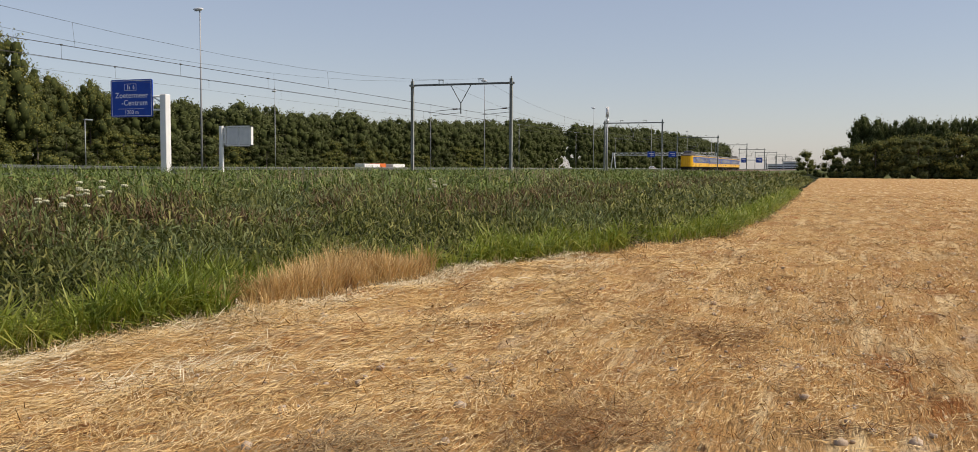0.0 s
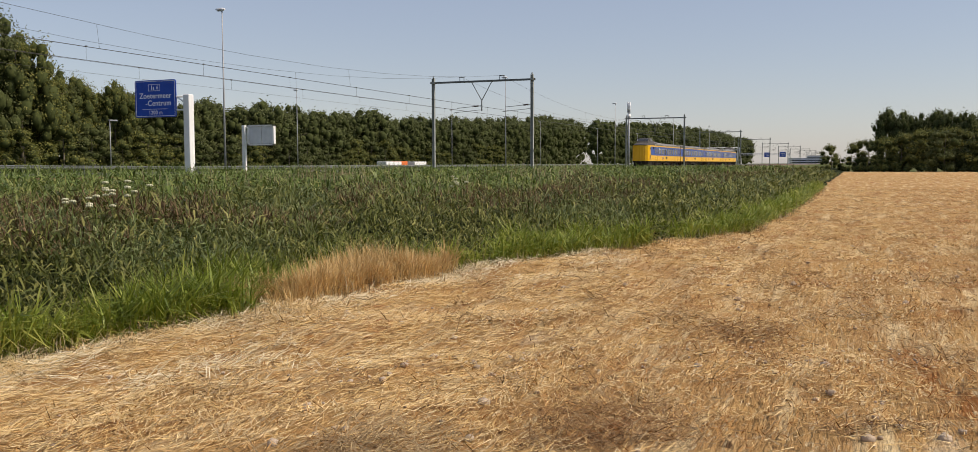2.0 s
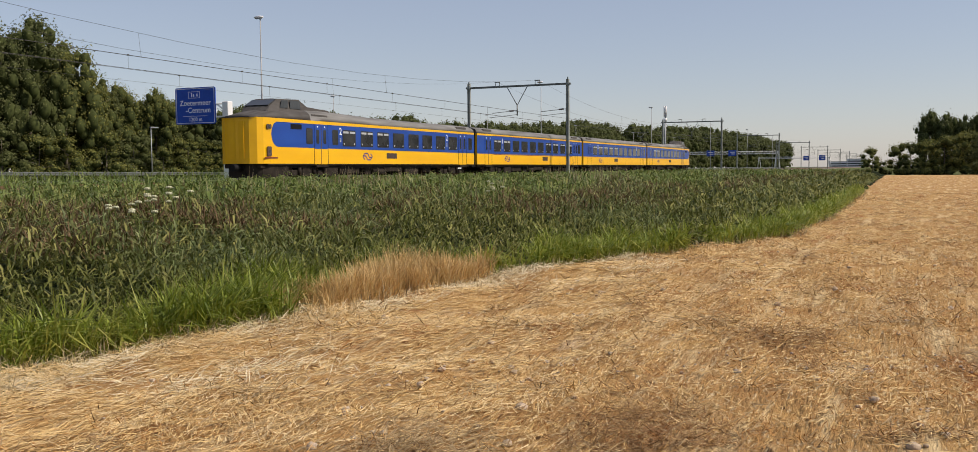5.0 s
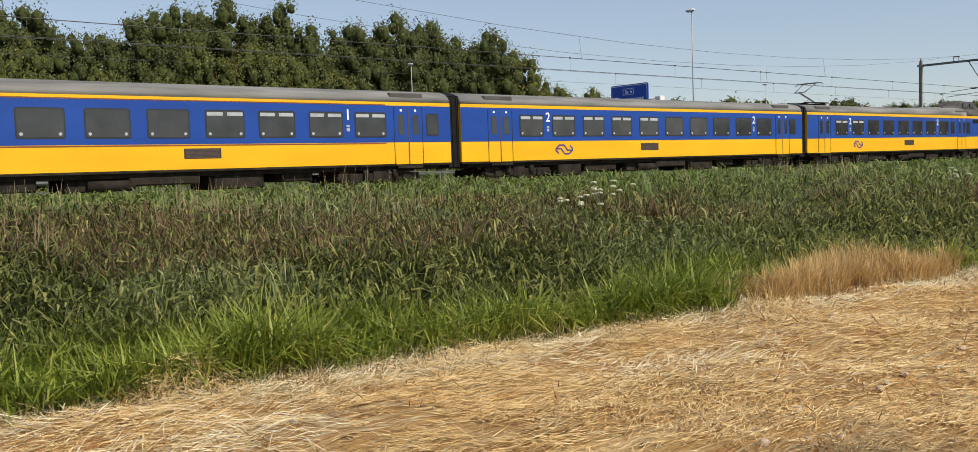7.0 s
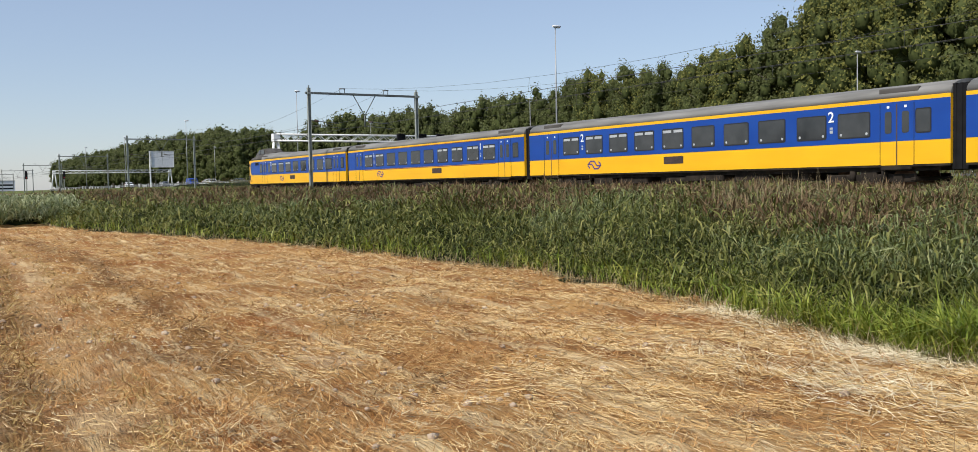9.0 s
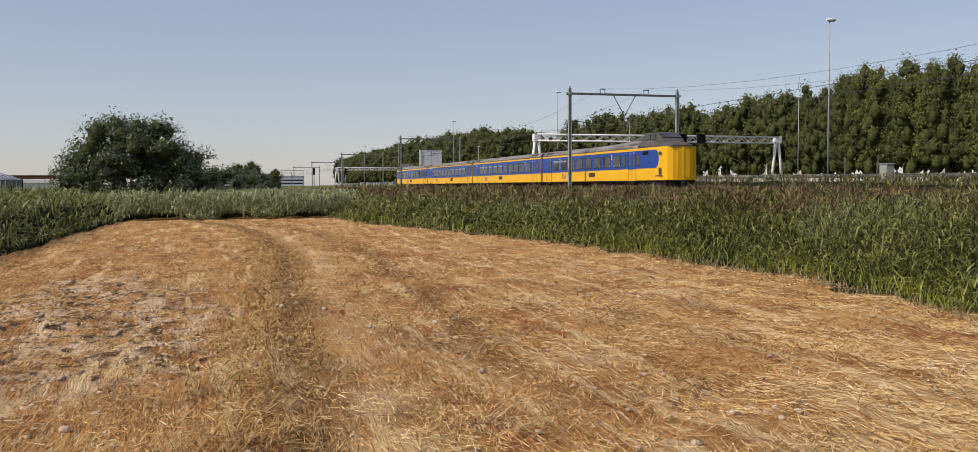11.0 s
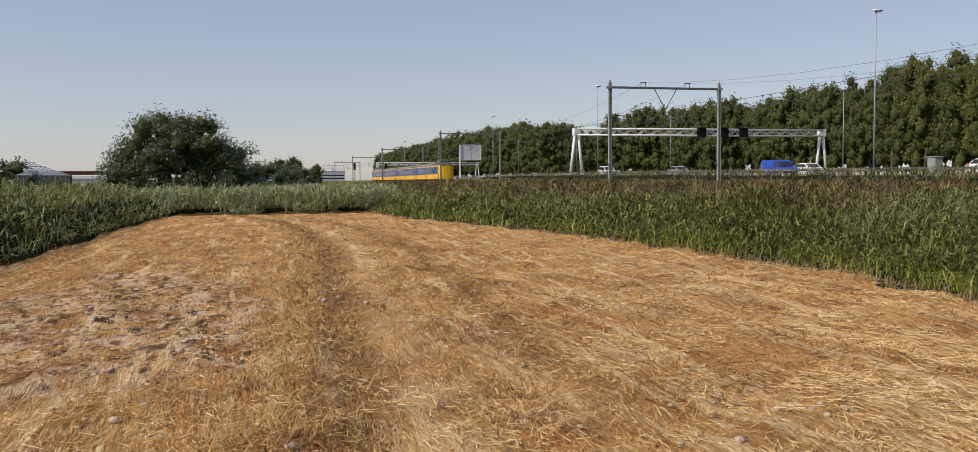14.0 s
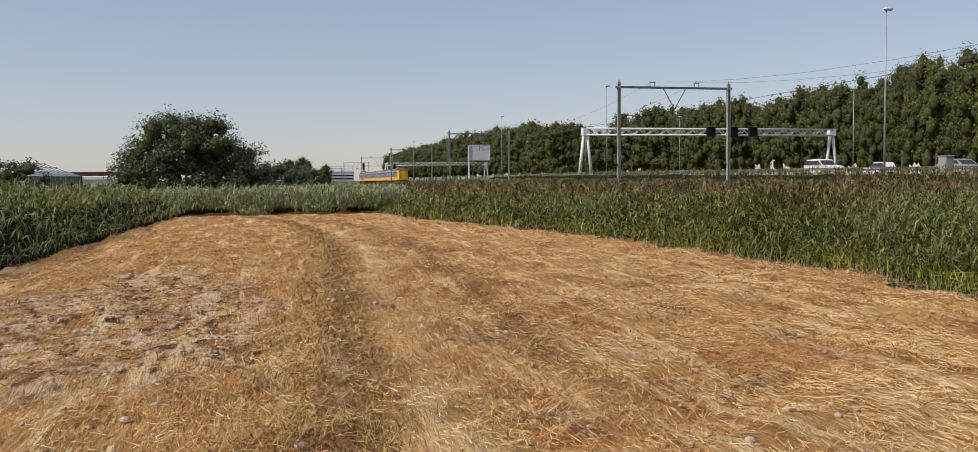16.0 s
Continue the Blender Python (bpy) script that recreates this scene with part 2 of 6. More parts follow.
M_BRICK = material("brick_red", (0.25, 0.08, 0.06), (0.33, 0.12, 0.09), 0.85, scale=6)
M_GLASSHOUSE = material("greenhouse_glass", (0.10, 0.115, 0.11), (0.20, 0.215, 0.21), 0.2, scale=0.5, spec=0.6)


# ---- mesh tools ----
def part(name, bm, mat, parent=None, label=""):
    """Links a bmesh as one mesh object under parent."""
    me = bpy.data.meshes.new(name)
    bm.to_mesh(me)
    bm.free()
    me.materials.append(mat)
    ob = new(name, me)
    if parent is not None:
        ob.parent = parent
    return tagged(ob, label)


def share(name, me, parent, m=None):
    ob = new(name, me)
    ob.parent = parent
    if m is not None:
        ob.matrix_basis = m
    return ob


def box(bm, x0, x1, y0, y1, z0, z1, bevel=0.0):
    vs = [bm.verts.new(v) for v in ((x0, y0, z0), (x1, y0, z0), (x1, y1, z0), (x0, y1, z0), (x0, y0, z1), (x1, y0, z1), (x1, y1, z1), (x0, y1, z1))]
    fs = [bm.faces.new([vs[i] for i in q]) for q in ((3, 2, 1, 0), (4, 5, 6, 7), (0, 1, 5, 4), (1, 2, 6, 5), (2, 3, 7, 6), (3, 0, 4, 7))]
    if bevel:
        bmesh.ops.bevel(bm, geom=list({e for f in fs for e in f.edges}), offset=bevel, segments=1, affect="EDGES", clamp_overlap=True)


def boxes(*rows, bevel=0.0):
    bm = bmesh.new()
    for r in rows:
        box(bm, *r, bevel=bevel)
    return bm


def tube(bm, a, b, r0, r1=None, n=8):
    """A tapered bar from a to b."""
    a, b = Vector(a), Vector(b)
    r1 = r0 if r1 is None else r1
    m = (b - a).to_track_quat("Z", "Y").to_matrix()
    rings = []
    for c, r in ((a, r0), (b, r1)):
        rings.append([bm.verts.new(c + m @ Vector((r * math.cos(2 * math.pi * i / n), r * math.sin(2 * math.pi * i / n), 0))) for i in range(n)])
    for i in range(n):
        bm.faces.new((rings[0][i], rings[0][(i + 1) % n], rings[1][(i + 1) % n], rings[1][i])).smooth = True
    bm.faces.new(rings[0][::-1])
    bm.faces.new(rings[1])


def tubes(*rows, n=8):
    bm = bmesh.new()
    for r in rows:
        tube(bm, *r, n=n)
    return bm


def prism(bm, outline, y0, y1):
    """An outline in x, z made solid from y0 to y1."""
    a = [bm.verts.new((x, y0, z)) for x, z in outline]
    b = [bm.verts.new((x, y1, z)) for x, z in outline]
    n = len(a)
    fs = [bm.faces.new(a), bm.faces.new(b[::-1])] + [bm.faces.new((a[i], b[i], b[(i + 1) % n], a[(i + 1) % n])) for i in range(n)]
    bmesh.ops.recalc_face_normals(bm, faces=fs)


def rounded(x0, x1, z0, z1, r, n=4):
    pts = []
    for cx, cz, a in ((x1 - r, z1 - r, 0), (x0 + r, z1 - r, 90), (x0 + r, z0 + r, 180), (x1 - r, z0 + r, 270)):
        for i in range(n + 1):
            t = radians(a + 90 * i / n)
            pts.append((cx + r * math.cos(t), cz + r * math.sin(t)))
    return pts


def loft(bm, rings, smooth=True, caps=True):
    vs = [[bm.verts.new(p) for p in r] for r in rings]
    n = len(vs[0])
    fs = []
    for a, b in zip(vs, vs[1:]):
        for i in range(n):
            f = bm.faces.new((a[i], a[(i + 1) % n], b[(i + 1) % n], b[i]))
            f.smooth = smooth
            fs.append(f)
    if caps:
        fs += [bm.faces.new(vs[0][::-1]), bm.faces.new(vs[-1])]
    bmesh.ops.recalc_face_normals(bm, faces=fs)


def empty(name, m=None):
    ob = new(name)
    if m is not None:
        ob.matrix_basis = m
    return ob


def raw(name, verts, tris, mats, index=None, parent=None, smooth=False):
    """A mesh object from arrays of vertices and triangles."""
    me = bpy.data.meshes.new(name)
    me.vertices.add(len(verts))
    me.vertices.foreach_set("co", np.asarray(verts, np.float32).ravel())
    me.loops.add(len(tris) * 3)
    me.loops.foreach_set("vertex_index", np.asarray(tris, np.int32).ravel())
    me.polygons.add(len(tris))
    me.polygons.foreach_set("loop_start", np.arange(0, len(tris) * 3, 3, dtype=np.int32))
    if index is not None:
        me.polygons.foreach_set("material_index", np.asarray(index, np.int32))
    for m in mats:
        me.materials.append(m)
    if smooth:
        me.polygons.foreach_set("use_smooth", np.ones(len(tris), bool))
    me.update(calc_edges=True)
    ob = new(name, me)
    if parent is not None:
        ob.parent = parent
    return ob


def text_mesh(name, words, size, mat, parent, m, spacing=1.0):
    cu = bpy.data.curves.new(name, "FONT")
    cu.body, cu.size, cu.align_x, cu.align_y, cu.extrude, cu.space_character = words, size, "CENTER", "CENTER", 0.004, spacing
    cu.offset = 0.012 * size
    tmp = new(name, cu)
    me = bpy.data.meshes.new_from_object(tmp.evaluated_get(bpy.context.evaluated_depsgraph_get()))
    bpy.data.objects.remove(tmp)
    me.materials.append(mat)
    return share(name, me, parent, m)


rng = np.random.default_rng(7)


def ribbons(base, way, length, width, rise, droop, twist=None):
    """Bent blades, three triangles each: from base along the heading way, rising, then drooping at the tip."""
    n = len(base)
    d = np.stack([np.cos(way), np.sin(way)], 1)
    s = np.stack([-np.sin(way), np.cos(way), np.zeros(n)], 1)
    if twist is not None:
        s = s * np.cos(twist)[:, None] + np.array([0, 0, 1.0]) * np.sin(twist)[:, None]
    cr, sr = np.cos(rise), np.sin(rise)
    mid = base + np.concatenate([d * (cr * length * 0.55)[:, None], (sr * length * 0.55)[:, None]], 1)
    r2 = rise - droop
    tip = mid + np.concatenate([d * (np.cos(r2) * length * 0.45)[:, None], (np.sin(r2) * length * 0.45)[:, None]], 1)
    w = (width / 2)[:, None]
    v = np.stack([base - s * w * 0.6, base + s * w * 0.6, mid - s * w, mid + s * w, tip], 1).reshape(-1, 3)
    o = (np.arange(n) * 5)[:, None]
    t = np.concatenate([o + np.array([0, 1, 3]), o + np.array([0, 3, 2]), o + np.array([2, 3, 4])], 1).reshape(-1, 3)
    return v, t


def lenses(base, way, length, width, rise, droop, twist):
    """Bent lens-shaped blades of two triangles each, widest in the middle."""
    n = len(base)
    d = np.stack([np.cos(way), np.sin(way)], 1)
    s = np.stack([-np.sin(way), np.cos(way), np.zeros(n)], 1) * np.cos(twist)[:, None] + np.array([0, 0, 1.0]) * np.sin(twist)[:, None]
    mid = base + np.concatenate([d * (np.cos(rise) * length * 0.5)[:, None], (np.sin(rise) * length * 0.5)[:, None]], 1)
    r2 = rise - droop
    tip = mid + np.concatenate([d * (np.cos(r2) * length * 0.5)[:, None], (np.sin(r2) * length * 0.5)[:, None]], 1)
    w = (width / 2)[:, None]
    v = np.stack([base, mid - s * w, mid + s * w, tip], 1).reshape(-1, 3)
    o = (np.arange(n) * 4)[:, None]
    t = np.concatenate([o + np.array([0, 1, 2]), o + np.array([1, 3, 2])], 1).reshape(-1, 3)
    return v, t


def spikes(base, way, length, width, rise, droop, twist):
    """Straight tapering blades of one triangle each."""
    n = len(base)
    r = rise - droop * 0.4
    d = np.stack([np.cos(way) * np.cos(r), np.sin(way) * np.cos(r), np.sin(r)], 1)
    s = np.stack([-np.sin(way), np.cos(way), np.zeros(n)], 1) * np.cos(twist)[:, None] + np.array([0, 0, 1.0]) * np.sin(twist)[:, None]
    w = (width * 0.6)[:, None]
    v = np.stack([base - s * w, base + s * w, base + d * length[:, None]], 1).reshape(-1, 3)
    return v, np.arange(n * 3).reshape(-1, 3)


def wave(x, y, s, seed=0.0):
    """A smooth random field, about -1 to 1, with features of about s metres."""
    x, y = np.asarray(x, float) / s, np.asarray(y, float) / s
    return (np.sin(1.7 * x + 0.9 * y + seed) + np.sin(-1.1 * x + 1.9 * y + 2.1 * seed + 1) + np.sin(0.6 * x - 2.3 * y + 0.7 * seed + 2)
            + np.sin(2.9 * x + 1.3 * y + 1.3 * seed + 4)) / 2.6


# ---- the ground ----
EDGE = ((-60, 5.0), (-41.6, 5.6), (-28.7, 8.2), (-20.5, 9.0), (-13.5, 9.3), (-10.5, 8.9), (-8, 8.2), (-4.7, 7.5), (-2, 7.4), (0, 7.2), (3, 6.7), (6, 6.4),
        (8.1, 6.0), (13, 5.7), (17.3, 4.1), (22.2, 2.5), (31.7, 2.2), (174, 3.0))
EX, EY = np.array([e[0] for e in EDGE]), np.array([e[1] for e in EDGE])
TRACK_Y, TRACK2_Y, RAIL_Z = 32.47, 36.8, 0.97


def edge(x):
    """Where the mown field ends towards the railway."""
    return np.interp(x, EX, EY) + 0.18 * wave(x, 0, 0.8) + 0.12 * wave(x, 3, 0.33, 2)


def south(x):
    """Where the mown field ends on its other side."""
    return np.interp(x, (-60, -47, -40, -18, -8, 40, 180), (-4.0, -4.2, -4.6, -4.9, -6.0, -30, -60))


PATHWAY = ((-3, 0.75), (-5.6, 0.9), (-8.9, 1.2), (-15.1, 1.6), (-22.1, 2.0), (-30.8, 1.9), (-38.5, 1.1), (-47, -1))
PX, PY = np.array([p[0] for p in PATHWAY][::-1]), np.array([p[1] for p in PATHWAY][::-1])


def path_gap(x, y):
    """Distance to the worn path and to the fainter wheel track beside it."""
    c = np.interp(x, PX, PY)
    a = np.where(x < -2.5, np.abs(y - c), 9)
    b = np.where(x < -7, np.abs(y - c - 1.15), 9)
    return a, b


def bare_patch(x, y):
    """The bleached patch beside the path, 0 to 1."""
    q = ((x + 12.6) / 5.2) ** 2 + ((y + 1.6 - 0.05 * (x + 12.6)) / 1.75) ** 2 + 0.22 * wave(x, y, 0.9, 3) + 0.15 * wave(x, y, 0.35, 6)
    return np.clip((1.15 - q) * 2.2, 0, 1)


def ruts(x, y):
    """Dark trodden strips on both sides of the lane, and the pale lane between them."""
    off = y - np.interp(x, PX, PY)
    on = np.clip((-2.5 - x) / 2.0, 0, 1)
    dark = np.exp(-((off + 0.52 + 0.10 * wave(x, 0, 1.5)) / 0.22) ** 2) + 0.7 * np.exp(-((off - 1.45 - 0.1 * wave(x, 4, 1.7)) / 0.22) ** 2) * np.clip((-6 - x) / 3, 0, 1)
    lane = np.exp(-((off - 0.18 - 0.08 * wave(x, 2, 1.2)) / 0.34) ** 2)
    return dark * on, lane * on


def field_z(x, y):
    z = 0.030 * wave(x, y, 1.3) + 0.034 * wave(x * 0.45, y, 0.42, 3) + 0.022 * wave(x * 0.7, y, 0.17, 5)
    a, b = path_gap(x, y)
    return z - 0.05 * np.exp(-(a / 0.28) ** 2) - 0.03 * np.exp(-(b / 0.3) ** 2)


def grid(name, xs, ys_of, zs_of, mat, nv):
    """A sheet of quads over xs, with nv rows between the two lines that ys_of gives."""
    g = []
    for x in xs:
        a, b = ys_of(x)
        g.append(np.stack([np.full(nv, x), a + (b - a) * np.linspace(0, 1, nv) ** 1.25], 1))
    g = np.array(g)
    z = zs_of(g[..., 0], g[..., 1])
    v = np.concatenate([g, z[..., None]], 2).reshape(-1, 3)
    n, m = len(xs), nv
    i = (np.arange(n - 1)[:, None] * m + np.arange(m - 1)[None]).ravel()
    t = np.concatenate([np.stack([i, i + 1, i + m + 1], 1), np.stack([i, i + m + 1, i + m], 1)])
    return raw(name, v, t, [mat], smooth=True)


big = 3000
ground = raw("ground", [(-big, -big, -0.12), (big, -big, -0.12), (big, big, -0.12), (-big, big, -0.12)], [(0, 1, 2), (0, 2, 3)], [M_MEADOW])
tagged(ground, "flat rough meadow ground reaching the horizon", "ground", kind="structure")
xs = np.concatenate([np.linspace(-52, -16, 100), np.linspace(-15.8, 22, 260), np.linspace(22.6, 172, 110)])
field = grid("field", xs, lambda x: (float(edge(x)) + 0.5, float(south(x))), field_z, M_SOIL, 110)
co_ = np.empty(len(field.data.vertices) * 3, np.float32)
field.data.vertices.foreach_get("co", co_)
co_ = co_.reshape(-1, 3)
dark_, lane_ = ruts(co_[:, 0], co_[:, 1])
for nm_, val_ in (("bare", bare_patch(co_[:, 0], co_[:, 1])), ("rut", dark_), ("lane", lane_)):
    field.data.attributes.new(nm_, "FLOAT", "POINT").data.foreach_set("value", np.clip(val_, 0, 1).astype(np.float32))
tagged(field, "freshly mown hay field with flattened straw and dry soil", "field", kind="structure")


def embankment(name, outline, x0, x1, mat, label, rise=None):
    """A long bank: an outline in y, z swept along x; rise lifts it along the way."""
    bm = bmesh.new()
    rings = []
    for x in np.linspace(x0, x1, 60):
        dz = rise(x) if rise else 0.0
        rings.append([(x, y, z + (dz if z > 0.05 else 0)) for y, z in outline])
    loft(bm, rings, smooth=False)
    return tagged(part(name, bm, mat), label, "embankment", kind="structure")


embankment("railway_bank", [(24.5, -0.2), (28.6, 0.55), (40.6, 0.55), (44, -0.2)], -1500, 1500, M_MEADOW, "low grassy railway embankment")
embankment("ballast_bed", [(29.9, 0.5), (30.7, 0.82), (38.2, 0.82), (39.0, 0.5)], -1500, 1500, M_BALLAST, "brown crushed stone ballast under two tracks")
for ty in (TRACK_Y, TRACK2_Y):
    for off in (-0.75, 0.75):
        rail = part("rail", boxes((-1500, 1500, ty + off - 0.036, ty + off + 0.036, 0.80, RAIL_Z)), M_RUSTRAIL)
        tagged(rail, "worn steel railway rail on ballast", "rail", "rails", "structure")
sl = bmesh.new()
box(sl, -0.13, 0.13, -1.3, 1.3, 0.70, 0.85, bevel=0.02)
sleeper = bpy.data.meshes.new("sleeper")
sl.to_mesh(sleeper)
sl.free()
sleeper.materials.append(M_CONCRETE)
track = tagged(empty("sleeper_row"), "concrete sleepers half sunk in ballast", "sleepers", kind="structure")
for i in range(100):
    share("sleeper", sleeper, track, pose(-24 + 0.6 * i, TRACK_Y, 0))


def road_rise(x):
    return float(np.interp(x, (-400, -140, -70, 70), (1.2, 1.15, 0.75, -0.35)))


def road_z(x):
    return 0.95 + road_rise(x)


embankment("motorway", [(46.5, 0.0), (50.3, 0.95), (90.5, 0.95), (95.5, 0.0)], -1500, 1500, M_ASPHALT, "grey asphalt motorway on a low bank", road_rise)
embankment("verge", [(44.5, -0.1), (46.4, 0.3), (50.4, 0.99), (51.6, 0.99), (51.6, 0.5)], -1500, 1500, M_MEADOW, "grassy motorway verge", road_rise)
embankment("far_verge", [(89.4, 0.5), (89.4, 1.0), (91, 1.0), (97, 0.1), (140, 0.1), (140, -0.2)], -1500, 1500, M_MEADOW, "rough grass strip under the trees", road_rise)
for y0 in (51.4, 69.3, 71.2, 89.7):
    g = tagged(empty("guard_rail"), "galvanised steel motorway guard rail", "guard rail", "motorway guard rails", "structure")
    bm = bmesh.new()
    for a, b in zip((-420, -140, -70, 70), (-140, -70, 70, 420)):
        for dz in (0.62, 0.74):
            tube(bm, (a, y0, road_z(a) + dz), (b, y0, road_z(b) + dz), 0.06, n=6)
    part("beam", bm, M_DARKSTEEL, g)
    pm = boxes((-0.05, 0.05, -0.05, 0.05, -0.1, 0.7))
    first = part("post", pm, M_DARKSTEEL, g)
    first.matrix_basis = pose(-190, y0 + 0.1, road_z(-190))
    for i in range(1, 70):
        x = -190 + 4 * i
        share("post", first.data, g, pose(x, y0 + 0.1, road_z(x)))


# ---- the overhead line ----
def portal(x):
    """A steel portal over both tracks: two H-section masts, a beam, insulators and hangers. Masts at local y -5.2 and 5.2."""
    p = empty("catenary_portal", pose(x, 34.665, 0))
    for y in (-5.195, 5.195):
        bm = bmesh.new()
        box(bm, -0.13, 0.13, y - 0.13, y - 0.112, 0.2, 10.05)
        box(bm, -0.13, 0.13, y + 0.112, y + 0.13, 0.2, 10.05)
        box(bm, -0.012, 0.012, y - 0.112, y + 0.112, 0.2, 10.05)
        box(bm, -0.17, 0.17, y - 0.17, y + 0.17, 9.50, 9.70)
        box(bm, -0.05, 0.05, y - 0.05, y + 0.05, 10.05, 10.25)
        mast = part("mast", bm, M_STEEL, p)
        part("foot", boxes((-0.3, 0.3, y - 0.3, y + 0.3, 0.0, 0.58), bevel=0.03), M_CONCRETE, mast)
        part("plate", boxes((-0.02, 0.02, y - 0.16, y - 0.132, 2.75, 3.0)), M_BLACK, mast)
    part("beam", boxes((-0.11, 0.11, -5.5, 5.5, 9.52, 9.70), bevel=0.015), M_DARKSTEEL, p)
    for y in (-2.1, 2.1):
        part("feeder_stand", tubes(((0, y - 0.22, 9.7), (0, y - 0.22, 10.05), 0.03), ((0, y + 0.22, 9.7), (0, y + 0.22, 10.05), 0.03), ((0, y - 0.28, 10.07), (0, y + 0.28, 10.07), 0.05), n=6), M_DARKSTEEL, p)
    part("hanger", tubes(((0, -1.05, 9.52), (0, 0, 7.75), 0.04), ((0, 1.05, 9.52), (0, 0, 7.75), 0.04), ((0, 0, 7.85), (0, 0, 6.75), 0.06), n=6), M_DARKSTEEL, p)
    for y, d in ((-5.07, 1), (0.05, 1)):
        arm = part("arm", tubes(((0, y, 7.25), (0, y + d * 2.6, 7.05), 0.03), ((0, y, 6.85), (0, y + d * 2.9, 6.62), 0.025), n=6), M_DARKSTEEL, p)
        part("insulator", tubes(((0, y + 0.3 * d, 7.23), (0, y + 0.75 * d, 7.2), 0.07), n=8), M_BROWN, arm)
    return tagged(p, "steel catenary portal with two H-section masts over the tracks", "catenary portal", "catenary portals")


PORTALS = [-75.5 - 78.2 * i for i in range(8, 0, -1)] + [-75.5, 4.26, 83.3] + [163.6 + 80 * i for i in range(9)]
first = portal(PORTALS[0])
for x in PORTALS[1:]:
    copy_thing(first, pose(x, 34.665, 0))


def wire(name, pts, r, label):
    cu = bpy.data.curves.new(name, "CURVE")
    cu.dimensions, cu.bevel_depth, cu.bevel_resolution = "3D", r, 1
    sp = cu.splines.new("POLY")
    sp.points.add(len(pts) - 1)
    for q, v in zip(sp.points, pts):
        q.co = (*v, 1)
    cu.materials.append(M_WIRE)
    return tagged(new(name, cu), label, "wire", "overhead wires")


def sag(y, zhi, zlo, y2=None):
    pts = []
    for a, b in zip(PORTALS, PORTALS[1:]):
        for i in range(10):
            k = i / 10
            pts.append((a + (b - a) * k, y, zhi - (zhi - zlo) * 4 * k * (1 - k)))
    return pts


def contact_z(x):
    """Height of the contact wire: it drops a little along the line."""
    return float(np.interp(x, (-70, -30, 10, 40, 75), (6.54, 6.5, 6.34, 6.27, 6.2)))


for ty, fy in ((TRACK_Y, 32.6), (TRACK2_Y, 36.85)):
    for name, dz, label in (("contact_wire", 0.0, "dark contact wire above the track"), ("auxiliary_wire", 0.6, "dark auxiliary wire close above the contact wire")):
        wire(name, [(x, ty, contact_z(x) + dz) for x in (PORTALS[0], -70, -50, -30, -10, 10, 25, 40, 55, 75, PORTALS[-1])], (0.013 if dz == 0 else 0.016) * (1 if ty == TRACK_Y else 0.5), label)
    wire("messenger_wire", sag(fy, 10.1, 7.8), 0.008, "sagging messenger wire hung from the portal tops")
    bm = bmesh.new()
    for a, b in zip(PORTALS[5:12], PORTALS[6:13]):
        for k in np.arange(0.05, 1.0, 0.1):
            x = a + (b - a) * k
            tube(bm, (x, ty, contact_z(x)), (x, ty, contact_z(x) + 0.6), 0.007, n=4)
            tube(bm, (x - 0.05, ty, contact_z(x) + 0.6), (x + 0.05, ty, contact_z(x) + 0.62), 0.04, n=5)
        for k in (0.36, 0.64):
            x = a + (b - a) * k
            tube(bm, (x, ty, contact_z(x) + 0.6), (x, fy, 10.1 - 2.3 * 4 * k * (1 - k)), 0.008, n=4)
    tagged(part("dropper_row", bm, M_WIRE), "thin droppers and clips between the overhead wires", "wire", kind="stuff")


# ---- the train ----
Y0, Y1 = 31.07, 33.87           # its two sides
ZB, ZM, ZS, ZT = 1.96, 2.82, 4.28, 4.42
train = tagged(empty("train"), "yellow and blue four-car electric passenger train with grey roof", "train")
HALF = (Y1 - Y0) / 2


def roof_ring(x, edge_z, crown, half=HALF, lift=0.0):
    return [(x, half * math.sin(a), edge_z + lift + (crown - edge_z) * max(0.0, math.cos(a)) ** 0.75) for a in np.linspace(-math.pi / 2, math.pi / 2, 15)]


def plan_prism(bm, pts, z0, z1):
    a = [bm.verts.new((x, y, z0)) for x, y in pts]
    b = [bm.verts.new((x, y, z1)) for x, y in pts]
    n = len(a)
    fs = [bm.faces.new(a), bm.faces.new(b)] + [bm.faces.new((a[i], a[(i + 1) % n], b[(i + 1) % n], b[i])) for i in range(n)]
    bmesh.ops.recalc_face_normals(bm, faces=fs)


